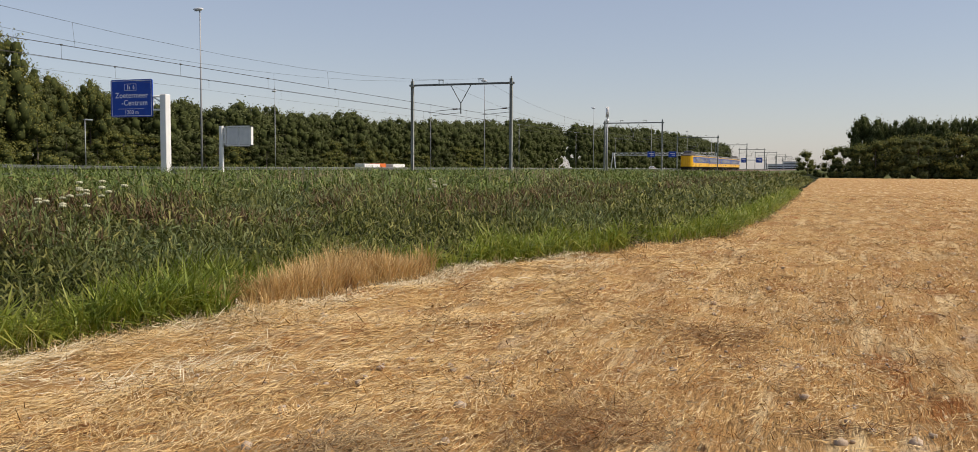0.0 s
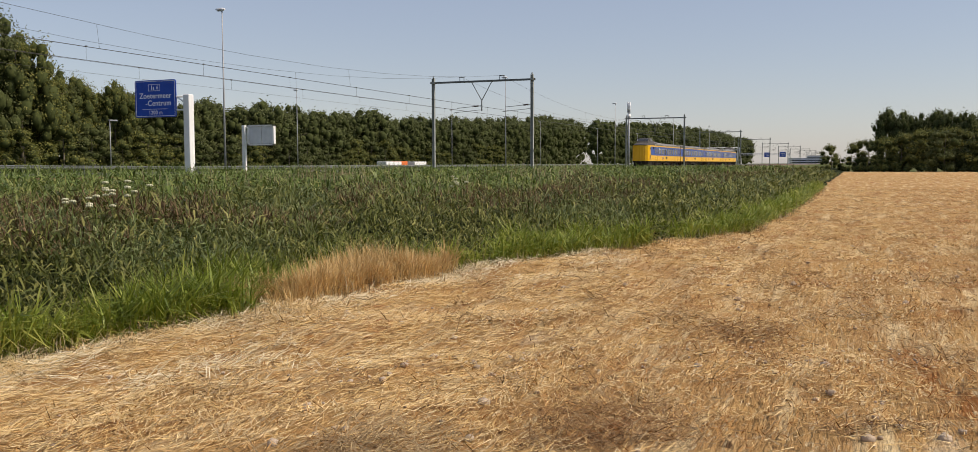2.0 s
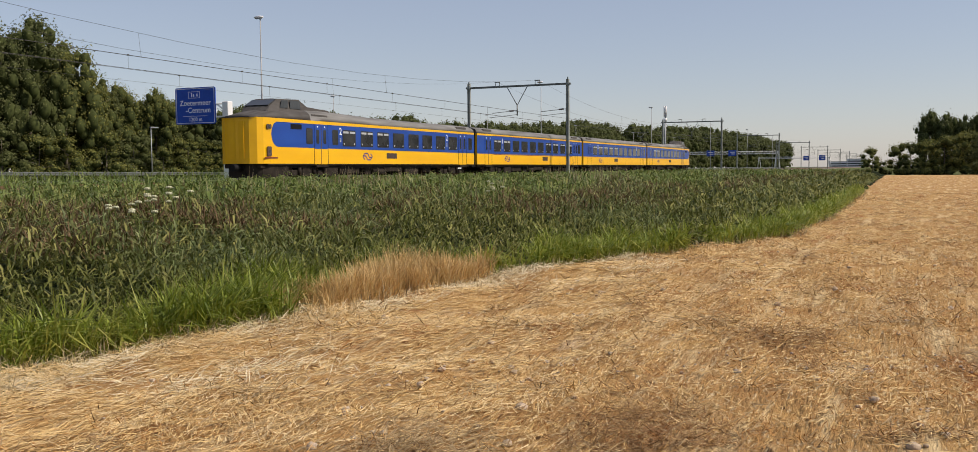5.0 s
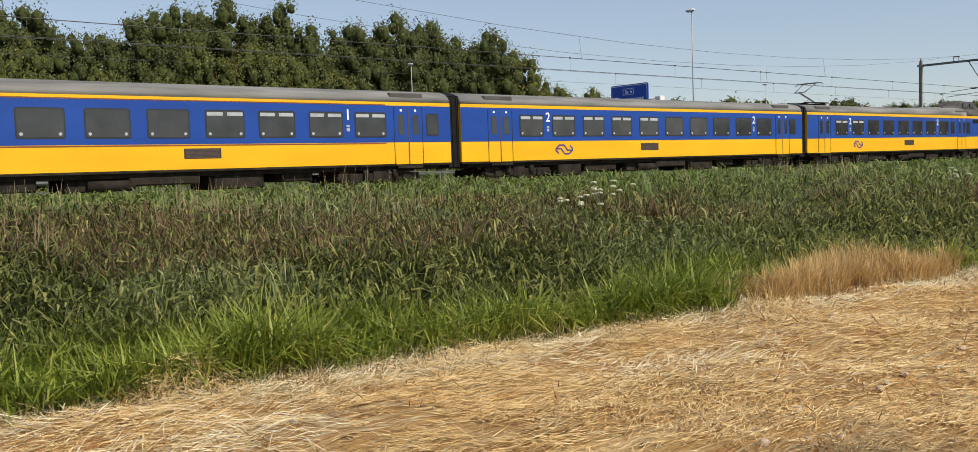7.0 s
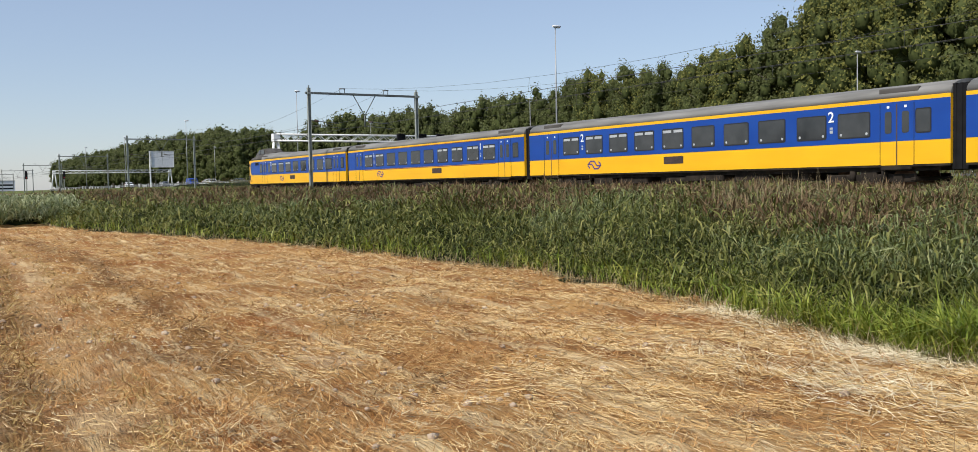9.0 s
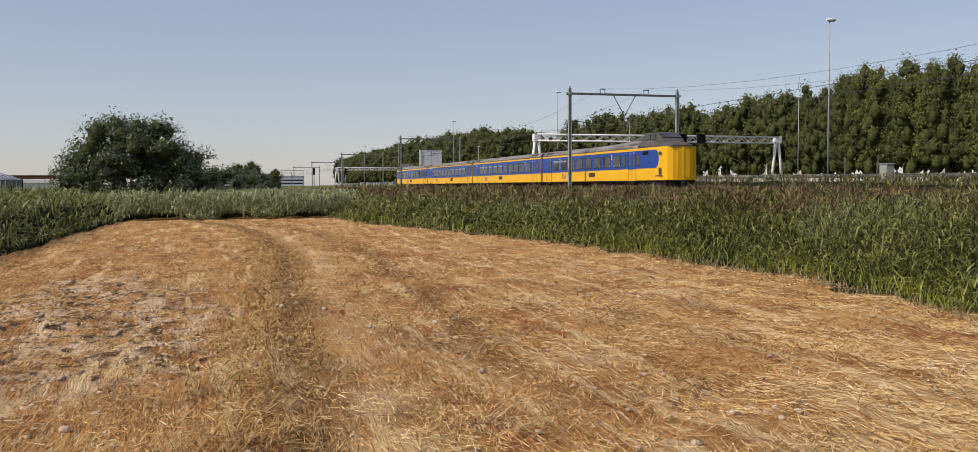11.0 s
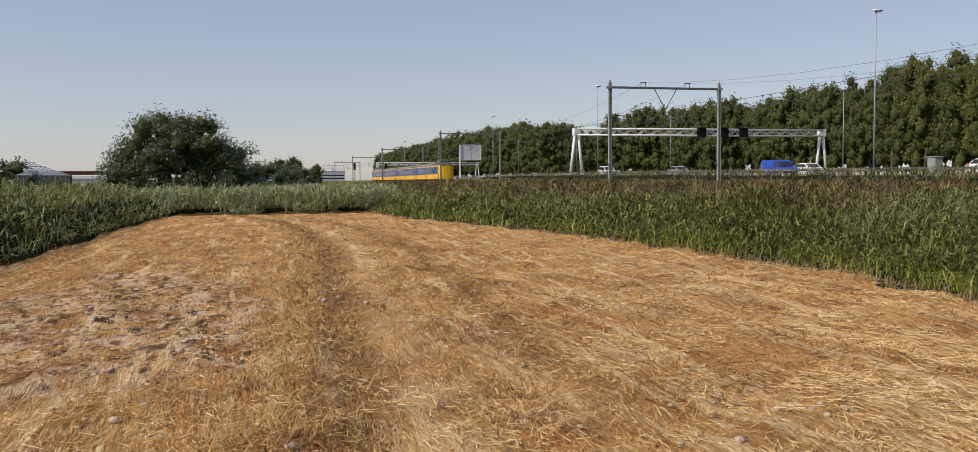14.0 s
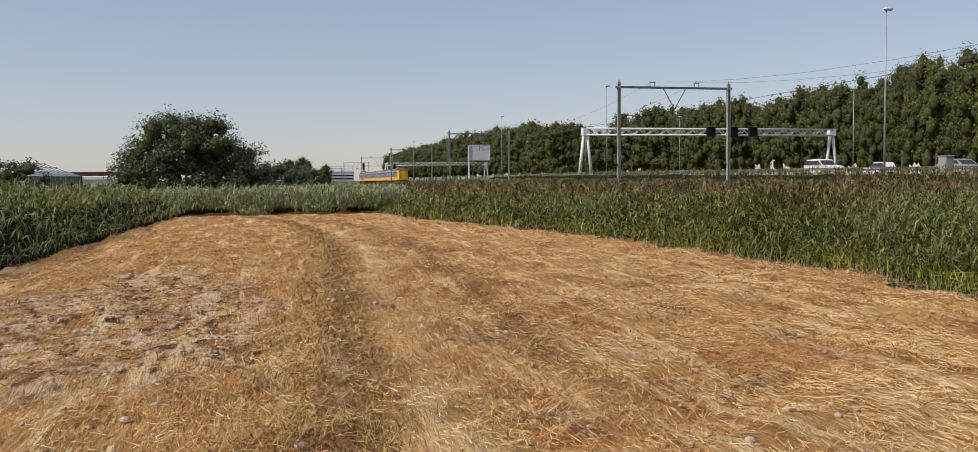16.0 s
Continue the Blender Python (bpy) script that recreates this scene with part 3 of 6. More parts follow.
def window(car, x, w, z0, z1, vents, dots=True):
    """A pane in a rubber frame, on both sides of the car."""
    for s in (-1, 1):
        y = s * HALF
        bm = bmesh.new()
        prism(bm, rounded(x - w / 2, x + w / 2, z0, z1, 0.09), y - s * 0.02, y + s * 0.014)
        fr = part("window_frame", bm, M_RUBBER, car)
        bm = bmesh.new()
        prism(bm, rounded(x - w / 2 + 0.045, x + w / 2 - 0.045, z0 + 0.045, z1 - 0.045, 0.06), y - s * 0.02, y + s * 0.019)
        part("pane", bm, M_PANE, fr)
        if vents:
            for a, b in ((x - w / 2 + 0.07, x - 0.08), (x + 0.08, x + w / 2 - 0.07)):
                part("vent_pane", boxes((a, b, min(y, y + s * 0.025), max(y, y + s * 0.025), z1 - 0.2, z1 - 0.075)), M_VENT, fr)
        if dots:
            for a in (x - w / 2 + 0.16, x + w / 2 - 0.16):
                part("sticker", tubes(((a, y, z0 + 0.15), (a, y + s * 0.024, z0 + 0.15), 0.055), n=8), M_VENT, fr)


def door(car, x, z0=ZB - 0.02):
    """A pair of leaves with tall narrow panes, a dark seam and a step."""
    for s in (-1, 1):
        y = s * HALF
        def slab(n, rows, m, par, lab="", out=0.012):
            return part(n, boxes(*[(a, b, min(y, y + s * out), max(y, y + s * out), c, d) for a, b, c, d in rows]), m, par, lab)
        for k in (-1, 1):
            low = slab("door_leaf", [(x + min(0, k * 0.66) + 0.02, x + max(0, k * 0.66) - 0.02, z0, ZM)], M_YELLOW, car)
            slab("upper_leaf", [(x + min(0, k * 0.66) + 0.02, x + max(0, k * 0.66) - 0.02, ZM, ZS - 0.06)], M_BLUE, low)
            bm = bmesh.new()
            prism(bm, rounded(x + k * 0.35 - 0.14, x + k * 0.35 + 0.14, 3.12, 3.92, 0.08), y, y + s * 0.02)
            part("door_pane", bm, M_PANE, low)
            slab("marker", [(x + k * 0.35 - 0.05, x + k * 0.35 + 0.05, 4.05, 4.14)], M_SIGNWHITE, low, out=0.02)
        slab("door_seam", [(x - 0.025, x + 0.025, z0 - 0.02, ZS - 0.08)], M_BROWN, car, out=0.018)
        for k in (-0.69, 0.69):
            slab("door_edge", [(x + k - 0.01, x + k + 0.01, z0, ZS - 0.06)], M_RUBBER, car, out=0.016)
        part("step", boxes((x - 0.6, x + 0.6, min(y, y + s * 0.09), max(y, y + s * 0.09), z0 - 0.16, z0 - 0.06)), M_UNDERGEAR, car)


def bogie(car, x):
    b = part("bogie", boxes((x - 1.9, x + 1.9, -1.16, -1.0, 1.30, 1.62), (x - 1.9, x + 1.9, 1.0, 1.16, 1.30, 1.62), (x - 0.35, x + 0.35, -1.2, 1.2, 1.25, 1.75),
                            (x - 1.95, x - 1.75, -1.2, 1.2, 1.35, 1.5), (x + 1.75, x + 1.95, -1.2, 1.2, 1.35, 1.5), bevel=0.03), M_UNDERGEAR, car)
    for dx in (-1.25, 1.25):
        part("wheelset", tubes(((x + dx, -0.82, RAIL_Z + 0.46), (x + dx, -0.70, RAIL_Z + 0.46), 0.46), ((x + dx, 0.70, RAIL_Z + 0.46), (x + dx, 0.82, RAIL_Z + 0.46), 0.46),
                               ((x + dx, -1.1, RAIL_Z + 0.46), (x + dx, 1.1, RAIL_Z + 0.46), 0.09), n=20), M_RUSTRAIL, b)
        for s in (-1.12, 1.12):
            part("axle_box", boxes((x + dx - 0.2, x + dx + 0.2, s - 0.12, s + 0.12, 1.25, 1.62), bevel=0.04), M_UNDERGEAR, b)
            part("spring", tubes(((x + dx * 0.55, s * 1.07, 1.35), (x + dx * 0.55, s * 1.07, 1.75), 0.12), n=10), M_UNDERGEAR, b)


def logo(car, x, m):
    """Two interlocked arrows as plain bars."""
    for s in (-1, 1):
        y = s * HALF
        def bar(bm, a, b, w=0.075):
            (x0, z0), (x1, z1) = a, b
            nx, nz = -(z1 - z0), x1 - x0
            q = math.hypot(nx, nz)
            nx, nz = nx / q * w / 2, nz / q * w / 2
            prism(bm, [(x0 + nx, z0 + nz), (x1 + nx, z1 + nz), (x1 - nx, z1 - nz), (x0 - nx, z0 - nz)], y, y + s * 0.008)
        bm = bmesh.new()
        for f in (1, -1):
            pts = [(-0.56, 0.0), (-0.32, 0.2), (0.0, 0.2), (0.2, -0.04), (0.54, -0.04)]
            for a, b in zip(pts, pts[1:]):
                bar(bm, (x + f * a[0], 2.42 + f * a[1]), (x + f * b[0], 2.42 + f * b[1]))
            bar(bm, (x - 0.56 * f, 2.42 - 0.01 * f), (x - 0.36 * f, 2.42 - 0.18 * f))
        part("emblem", bm, m, car)


def carriage(name, x0, x1, cab=0, first_class=False, windows=(), vented=(), doors=(), narrow=(), emblem=0, grille=0, numbers=(), mark_digit="2"):
    """One car between x0 and x1 in the train's space; cab -1 or 1 puts a driver's end at x0 or x1."""
    car = empty(name)
    car.parent = train
    car.matrix_basis = pose(0, (Y0 + Y1) / 2, 0)
    g = 0.28
    a, b = (x0 + (0 if cab < 0 else g), x1 - (0 if cab > 0 else g))
    def nose(x, k):      # plan outline of a blunt rounded end
        return [(x + k * dx, y) for dx, y in ((1.15, HALF), (0.62, HALF - 0.07), (0.30, HALF - 0.24), (0.10, HALF - 0.6), (0, 0), (0.10, -HALF + 0.6), (0.30, -HALF + 0.24), (0.62, -HALF + 0.07), (1.15, -HALF))]
    lo = nose(a, 1) if cab < 0 else [(a, HALF), (a, -HALF)]
    hi = nose(b, -1)[::-1] if cab > 0 else [(b, -HALF), (b, HALF)]
    bm = bmesh.new()
    plan_prism(bm, lo + hi, ZB, ZT)
    part("yellow_body", bm, M_YELLOW, car)
    # blue band on each side, round-ended at a cab
    ba, bb = (a + 1.2 if cab < 0 else a + 0.002), (b - 1.2 if cab > 0 else b - 0.002)
    for s in (-1, 1):
        y = s * HALF
        r = (ZS - ZM) / 2 * 0.8
        out = []
        if cab < 0:
            out += [(ba + r - r * math.cos(t), (ZM + ZS) / 2 + (ZS - ZM - 0.1) / 2 * math.sin(t)) for t in np.linspace(-math.pi / 2, math.pi / 2, 13)]
        else:
            out += [(ba, ZM), (ba, ZS)]
        if cab > 0:
            out += [(bb - r + r * math.cos(t), (ZM + ZS) / 2 + (ZS - ZM - 0.1) / 2 * math.sin(t)) for t in np.linspace(math.pi / 2, -math.pi / 2, 13)]
        else:
            out += [(bb, ZS), (bb, ZM)]
        bm = bmesh.new()
        prism(bm, out, y - s * 0.01, y + s * 0.006)
        part("blue_band", bm, M_BLUE, car)
        if first_class:
            part("trim_line", boxes((a + 3.2, b - 3.2, min(y, y + s * 0.012), max(y, y + s * 0.012), ZM - 0.06, ZM - 0.02), (a + 3.2, b - 3.2, min(y, y + s * 0.012), max(y, y + s * 0.012), ZS + 0.01, ZS + 0.04)), M_TRIMRED, car)
        part("sill", boxes((a + (0.9 if cab < 0 else 0), b - (0.9 if cab > 0 else 0), min(y - s * 0.05, y - s * 0.01), max(y - s * 0.05, y - s * 0.01), ZB - 0.08, ZB)), M_UNDERGEAR, car)
    # roof
    st = [(x, ZT, 4.98) for x in np.linspace(a, b, 12)]
    rings = []
    for x, e, c in st:
        d = x - a if cab < 0 else b - x
        hf, cr = HALF - 0.02, c
        if cab:
            if d < 0.3:
                hf, cr = HALF - 0.45, 4.5
            else:
                cr = float(np.interp(d, (0.3, 1.8, 5.5, 11, 13), (4.55, 4.98, 5.2, 5.03, 4.98)))
        rings.append(roof_ring(x, ZT - 0.01, cr, hf))
    if cab:
        extra = []
        for d in (0.7, 1.3, 2.5, 4, 6, 8):
            cr = float(np.interp(d, (0.3, 1.8, 5.5, 11, 13), (4.55, 4.98, 5.2, 5.03, 4.98)))
            extra.append(roof_ring(a + d if cab < 0 else b - d, ZT - 0.01, cr, HALF - 0.02 if d > 1 else HALF - 0.16))
        rings = sorted(rings + extra, key=lambda q: q[0][0])
    if cab:
        cut = a + 5.0 if cab < 0 else b - 5.0
        front = [q for q in rings if (q[0][0] - cut) * cab >= -0.3]
        rings = [q for q in rings if (q[0][0] - cut) * cab <= 0.3] + ([] if cab < 0 else [front[0]])
        if cab < 0:
            rings = [front[-1]] + rings
        bm = bmesh.new()
        loft(bm, front)
        part("front_roof", bm, M_ROOFDARK, car)
    bm = bmesh.new()
    loft(bm, rings)
    part("roof", bm, M_ROOF, car)
    # roof fittings by the doors
    for dx, k in [(q, 1 if q - x0 < 13 else -1) for q in doors]:
        for s in (-1, 1):
            part("roof_hatch", boxes((dx - 0.8, dx + 0.8, min(s * 0.9, s * 1.33), max(s * 0.9, s * 1.33), ZT + 0.06, ZT + 0.38), bevel=0.03), M_ROOFDARK, car)
    for q in windows:
        window(car, x0 + q, 1.45, 3.02, 4.0, q in vented)
    for q in narrow:
        window(car, x0 + q, 0.62, 3.08, 3.98, False, dots=False)
    for q in doors:
        door(car, q)
    if emblem:
        logo(car, x0 + emblem, M_LOGO)
    for s in (-1, 1):
        y = s * HALF
        if grille:
            rows = [(x0 + grille - 0.62, x0 + grille + 0.62, min(y, y + s * 0.012), max(y, y + s * 0.012), 2.34 + 0.045 * i, 2.37 + 0.045 * i) for i in range(7)]
            gp = part("grille_back", boxes((x0 + grille - 0.66, x0 + grille + 0.66, min(y, y + s * 0.008), max(y, y + s * 0.008), 2.32, 2.67)), M_RUBBER, car)
            part("grille", boxes(*rows), M_BROWN, gp)
        for nx in numbers:
            text_mesh("class_number", mark_digit, 0.58, M_SIGNWHITE, car, pose(x0 + nx, y + s * 0.02, 3.88, 90, 0, 0 if s < 0 else 180))
            part("pictogram", boxes((x0 + nx - 0.07, x0 + nx + 0.07, min(y, y + s * 0.014), max(y, y + s * 0.014), 3.42, 3.5), (x0 + nx - 0.07, x0 + nx + 0.07, min(y, y + s * 0.014), max(y, y + s * 0.014), 3.26, 3.38)), M_VENT, car)
    # running gear
    part("underframe", boxes((a + 0.5, b - 0.5, -1.2, 1.2, 1.72, ZB + 0.02)), M_UNDERGEAR, car)
    m = (x0 + x1) / 2
    for k, (u, w) in enumerate(((-6.4, 1.5), (-4.2, 2.2), (-1.6, 1.3), (0.9, 2.4), (3.6, 1.9), (6.0, 1.2))):
        part("equipment_box", boxes((m + u - w / 2, m + u + w / 2, -1.25 + 0.12 * (k % 3), 1.25 - 0.12 * (k % 3), (1.2, 1.36, 1.28, 1.45, 1.22, 1.4)[k], 1.76), bevel=0.05), M_UNDERGEAR, car)
    part("air_tank", tubes(((m - 1.6, -1.05, 1.5), (m - 0.1, -1.05, 1.5), 0.2), n=12), M_UNDERGEAR, car)
    for q in (a + (4.6 if cab < 0 else 3.4), b - (4.6 if cab > 0 else 3.4)):
        bogie(car, q)
    if cab:
        k = 1 if cab < 0 else -1
        o = a if cab < 0 else b
        X = lambda d: o + k * d
        sg = bmesh.new()
        loft(sg, [[(X(d), y, z) for y, z in ((-h, 1.2), (h, 1.2), (h, ZB + 0.01), (-h, ZB + 0.01))] for d, h in ((0.35, 0.75), (0.75, 1.15), (1.4, 1.3), (2.8, 1.3))], smooth=False)
        part("skirt", sg, M_UNDERGEAR, car)
        part("coupler", tubes(((X(0.5), 0, 1.75), (X(-0.35), 0, 1.75), 0.2), n=10), M_BLACK, car)
        # raised driver's cab on the roof
        bm = bmesh.new()
        rows = ((1.5, 0.95, 4.75, 4.86), (1.75, 1.02, 4.8, 5.1), (2.5, 0.95, 4.9, 5.56), (4.5, 0.95, 4.9, 5.62), (5.2, 1.0, 4.9, 5.25), (7.5, 0.9, 4.9, 5.16))
        loft(bm, [[(X(d), y, z) for y, z in ((-w, z0), (-w * 0.86, z1 - 0.03), (-w * 0.5, z1), (w * 0.5, z1), (w * 0.86, z1 - 0.03), (w, z0))] for d, w, z0, z1 in rows], smooth=False)
        cabin = part("driver_cab", bm, M_ROOFDARK, car)
        for s in (-1, 1):
            bm = bmesh.new()
            prism(bm, [(X(2.6), 5.05), (X(3.3), 5.05), (X(3.3), 5.48), (X(2.75), 5.46)], s * 0.93, s * 0.955)
            prism(bm, [(X(3.5), 5.05), (X(4.5), 5.05), (X(4.4), 5.5), (X(3.5), 5.5)], s * 0.93, s * 0.955)
            part("cab_window", bm, M_PANE, cabin)
        bm = bmesh.new()
        prism(bm, [(X(1.78), 5.14), (X(2.42), 5.48), (X(2.38), 5.50), (X(1.74), 5.16)], -0.8, 0.8)
        part("windscreen", bm, M_PANE, cabin)
        for s in (-1, 1):
            y = s * HALF
            for n, u, z, w, h in (("upper_lamp", 1.0, 3.94, 0.2, 0.12), ("headlight", 1.0, 2.62, 0.18, 0.26)):
                bm = bmesh.new()
                prism(bm, rounded(min(X(u - w), X(u + w)), max(X(u - w), X(u + w)), z - h, z + h, 0.06), y, y + s * 0.03)
                lp = part(n, bm, M_BROWN, car)
                bm = bmesh.new()
                tube(bm, (X(u), y + s * 0.02, z), (X(u), y + s * 0.04, z), 0.09, n=10)
                part("lens", bm, M_PANE, lp)
            part("lamp_base", boxes((min(X(0.6), X(1.7)), max(X(0.6), X(1.7)), min(y, y + s * 0.02), max(y, y + s * 0.02), 2.24, 2.32)), M_TRIMRED, car)
            part("intake", boxes((min(X(2.9), X(3.9)), max(X(2.9), X(3.9)), min(y, y + s * 0.02), max(y, y + s * 0.02), 3.88, 4.16)), M_BLACK, car)
        bm = boxes((min(X(0.02), X(0.3)), max(X(0.02), X(0.3)), -0.5, 0.5, 2.2, 4.2))
        part("gangway_door", bm, M_YELLOW, car)
    return car


WIN = (4.3, 6.3, 8.28, 10.25, 12.27, 14.25, 16.25, 18.23, 20.25, 22.22)
carriage("leading_car", -26.85, 0, cab=-1, windows=(8.75, 10.78, 12.75, 14.75, 16.82, 18.81, 20.87, 22.85), vented=(8.75, 10.78, 12.75), doors=(-21.05, -2.35), narrow=(4.65, 7.25, 25.85), emblem=10.85, grille=13.85, numbers=(7.8, 21.85))
carriage("first_class_car", 0, 26.4, first_class=True, windows=WIN, vented=(4.3, 6.3, 16.25, 18.23, 20.25, 22.22), doors=(2.45, 24.0), narrow=(25.2,), emblem=6.35, grille=15.39, numbers=(5.3, 21.2), mark_digit="1")
carriage("second_class_car", 26.4, 52.8, windows=WIN, vented=WIN[:5], doors=(28.85, 50.45), narrow=(25.1,), emblem=6.3, grille=12.3, numbers=(5.3, 21.2))
carriage("trailing_car", 52.8, 79.65, cab=1, windows=(4.2, 6.2, 8.15, 10.15, 12.2, 14.2, 16.2, 18.2), vented=(4.2, 6.2), doors=(55.0, 73.9), narrow=(19.6, 22.2), emblem=6.2, grille=13.0, numbers=(5.2, 17.2))
for x in (0, 26.4, 52.8):
    bm = bmesh.new()
    for i in range(5):
        d = 0.03 * (i % 2)
        box(bm, x - 0.3 + 0.12 * i, x - 0.18 + 0.12 * i, -1.25 + d + 32.47, 1.25 - d + 32.47, 1.75, 4.75 - d)
    part("gangway_bellows", bm, M_BLACK, train)


def pantograph(x):
    p = part("pantograph", boxes((x - 1.3, x + 1.3, 31.93, 32.03, 5.08, 5.14), (x - 1.3, x + 1.3, 33.13, 33.23, 5.08, 5.14), (x - 1.0, x - 0.9, 31.93, 33.23, 5.0, 5.1), (x + 0.9, x + 1.0, 31.93, 33.23, 5.0, 5.1)), M_BLACK, train)
    part("lower_arm", tubes(((x + 0.9, 32.57, 5.15), (x - 0.9, 32.57, 5.75), 0.05), n=6), M_DARKSTEEL, p)
    part("upper_arm", tubes(((x - 0.9, 32.23, 5.75), (x + 0.25, 32.13, 6.33), 0.03), ((x - 0.9, 32.91, 5.75), (x + 0.25, 33.01, 6.33), 0.03), ((x - 0.9, 32.23, 5.75), (x - 0.9, 32.91, 5.75), 0.03), n=6), M_DARKSTEEL, p)
    part("collector", tubes(((x + 0.1, 31.83, 6.36), (x + 0.1, 33.33, 6.36), 0.03), ((x + 0.42, 31.83, 6.36), (x + 0.42, 33.33, 6.36), 0.03), ((x + 0.25, 31.58, 6.24), (x + 0.25, 31.83, 6.36), 0.02), ((x + 0.25, 33.33, 6.36), (x + 0.25, 33.58, 6.24), 0.02), n=6), M_DARKSTEEL, p)
    for dx in (-1.0, 1.0):
        part("insulator", tubes(((x + dx, 31.98, 4.95), (x + dx, 31.98, 5.1), 0.08), ((x + dx, 33.18, 4.95), (x + dx, 33.18, 5.1), 0.08), n=8), M_BROWN, p)


pantograph(55.6)


# ---- roadside things ----
def street_lamp(x, y, h, arms=1):
    p = empty("street_lamp", pose(x, y, road_z(x)))
    part("pole", tubes(((0, 0, -0.2), (0, 0, h), 0.10, 0.045), n=8), M_LAMPPOST, p)
    for s in ((1,) if arms == 1 else (-1, 1)):
        part("arm", tubes(((0, 0, h - 0.1), (0, s * 0.25, h + 0.06), 0.05), n=6), M_LAMPPOST, p)
        bm = bmesh.new()
        loft(bm, [[(0.2 * math.cos(t) * q, s * (-0.3 + u), h + 0.1 + 0.13 * math.sin(t) * q) for t in np.linspace(0, 2 * math.pi, 9)[:-1]] for u, q in ((0, 0.5), (0.25, 1), (0.7, 1), (0.95, 0.4))])
        head = part("lamp_head", bm, M_GREYPANEL, p)
        part("glass", boxes((-0.12, 0.12, min(-s * 0.1, s * 0.5), max(-s * 0.1, s * 0.5), h - 0.05, h - 0.01), bevel=0.01), M_VENT, head)
    return tagged(p, "tall grey aluminium motorway street lamp", "street lamp", "motorway street lamps")


for i in range(-6, 7):
    street_lamp(-2.0 + 68.7 * i, 52.3, 14.4)
    street_lamp(-1.5 + 66.0 * i + (8 if i > 1 else 0), 93.0, 14.0)
short = empty("street_lamp", pose(94.8, 93, 0.9))
part("pole", tubes(((0, 0, 0), (0, 0, 6.6), 0.08, 0.05), n=8), M_LAMPPOST, short)
part("lamp_head", boxes((-0.12, 1.3, -0.14, 0.14, 6.55, 6.7), bevel=0.03), M_LAMPPOST, short)
tagged(short, "short grey street lamp with a flat head by the slip road", "street lamp", "motorway street lamps")


def gantry(x, y0, y1, h, z0, screens=(), panels=()):
    """A white truss over the motorway on two pairs of splayed legs."""
    g = empty("sign_gantry", pose(x, 0, z0))
    bm = bmesh.new()
    for dx in (-0.5, 0.5):
        for z in (h - 1.0, h):
            tube(bm, (dx, y0, z), (dx, y1, z), 0.13, n=6)
    part("chord", bm, M_WHITE, g)
    bm = bmesh.new()
    n = int((y1 - y0) / 1.15)
    for i in range(n):
        a, b = y0 + (y1 - y0) * i / n, y0 + (y1 - y0) * (i + 1) / n
        for dx in (-0.5, 0.5):
            tube(bm, (dx, a, h - 1.0 if i % 2 else h), (dx, b, h if i % 2 else h - 1.0), 0.06, n=5)
        tube(bm, (-0.5, a, h), (0.5, b, h), 0.04, n=4)
    part("lattice", bm, M_WHITE, g)
    for y, s in ((y0, 1), (y1, -1)):
        for k in (-1, 1):
            part("leg", tubes(((0, y + 0.2 * k, h - 0.2), (0, y + 1.05 * k, -0.2), 0.22, 0.26), n=8), M_WHITE, g)
        part("head_plate", boxes((-0.55, 0.55, y - 0.55, y + 0.55, h - 1.1, h + 0.12), bevel=0.04), M_WHITE, g)
        part("base_block", boxes((-0.7, 0.7, y - 1.5, y + 1.5, -0.5, 0.25), bevel=0.05), M_CONCRETE, g)
    for y in screens:
        s = part("lane_signal", boxes((0.55, 0.95, y - 0.75, y + 0.75, h - 1.25, h + 0.3), bevel=0.04), M_BLACK, g)
        part("visor", boxes((0.95, 1.15, y - 0.6, y + 0.6, h + 0.12, h + 0.18)), M_BLACK, s)
    for y, w, z, hh in panels:
        s = part("sign_panel", boxes((-0.75, -0.6, y - w / 2, y + w / 2, z, z + hh), bevel=0.03), M_SIGNBLUE, g)
        part("writing", boxes((-0.77, -0.752, y - w * 0.35, y + w * 0.3, z + hh * 0.6, z + hh * 0.72), (-0.77, -0.752, y - w * 0.35, y + w * 0.1, z + hh * 0.3, z + hh * 0.42)), M_SIGNWHITE, s)
    return tagged(g, "white steel truss gantry over the motorway with lane signals", "sign gantry", "motorway gantries")


gantry(-138.1, 48.3, 92.0, 7.6, 2.1, screens=(69.5, 73.5, 77.0))
gantry(392, 48, 91.5, 7.0, 0.95, screens=(60,), panels=((66, 3.2, 5.2, 2.4), (75, 3.2, 5.2, 2.4)))
gantry(640, 45.5, 90, 7.0, 0.95, panels=((50, 4.0, 4.6, 3.4), (60, 3.4, 4.6, 3.0)))
gantry(-395, 48, 92, 7.4, 2.2, panels=())

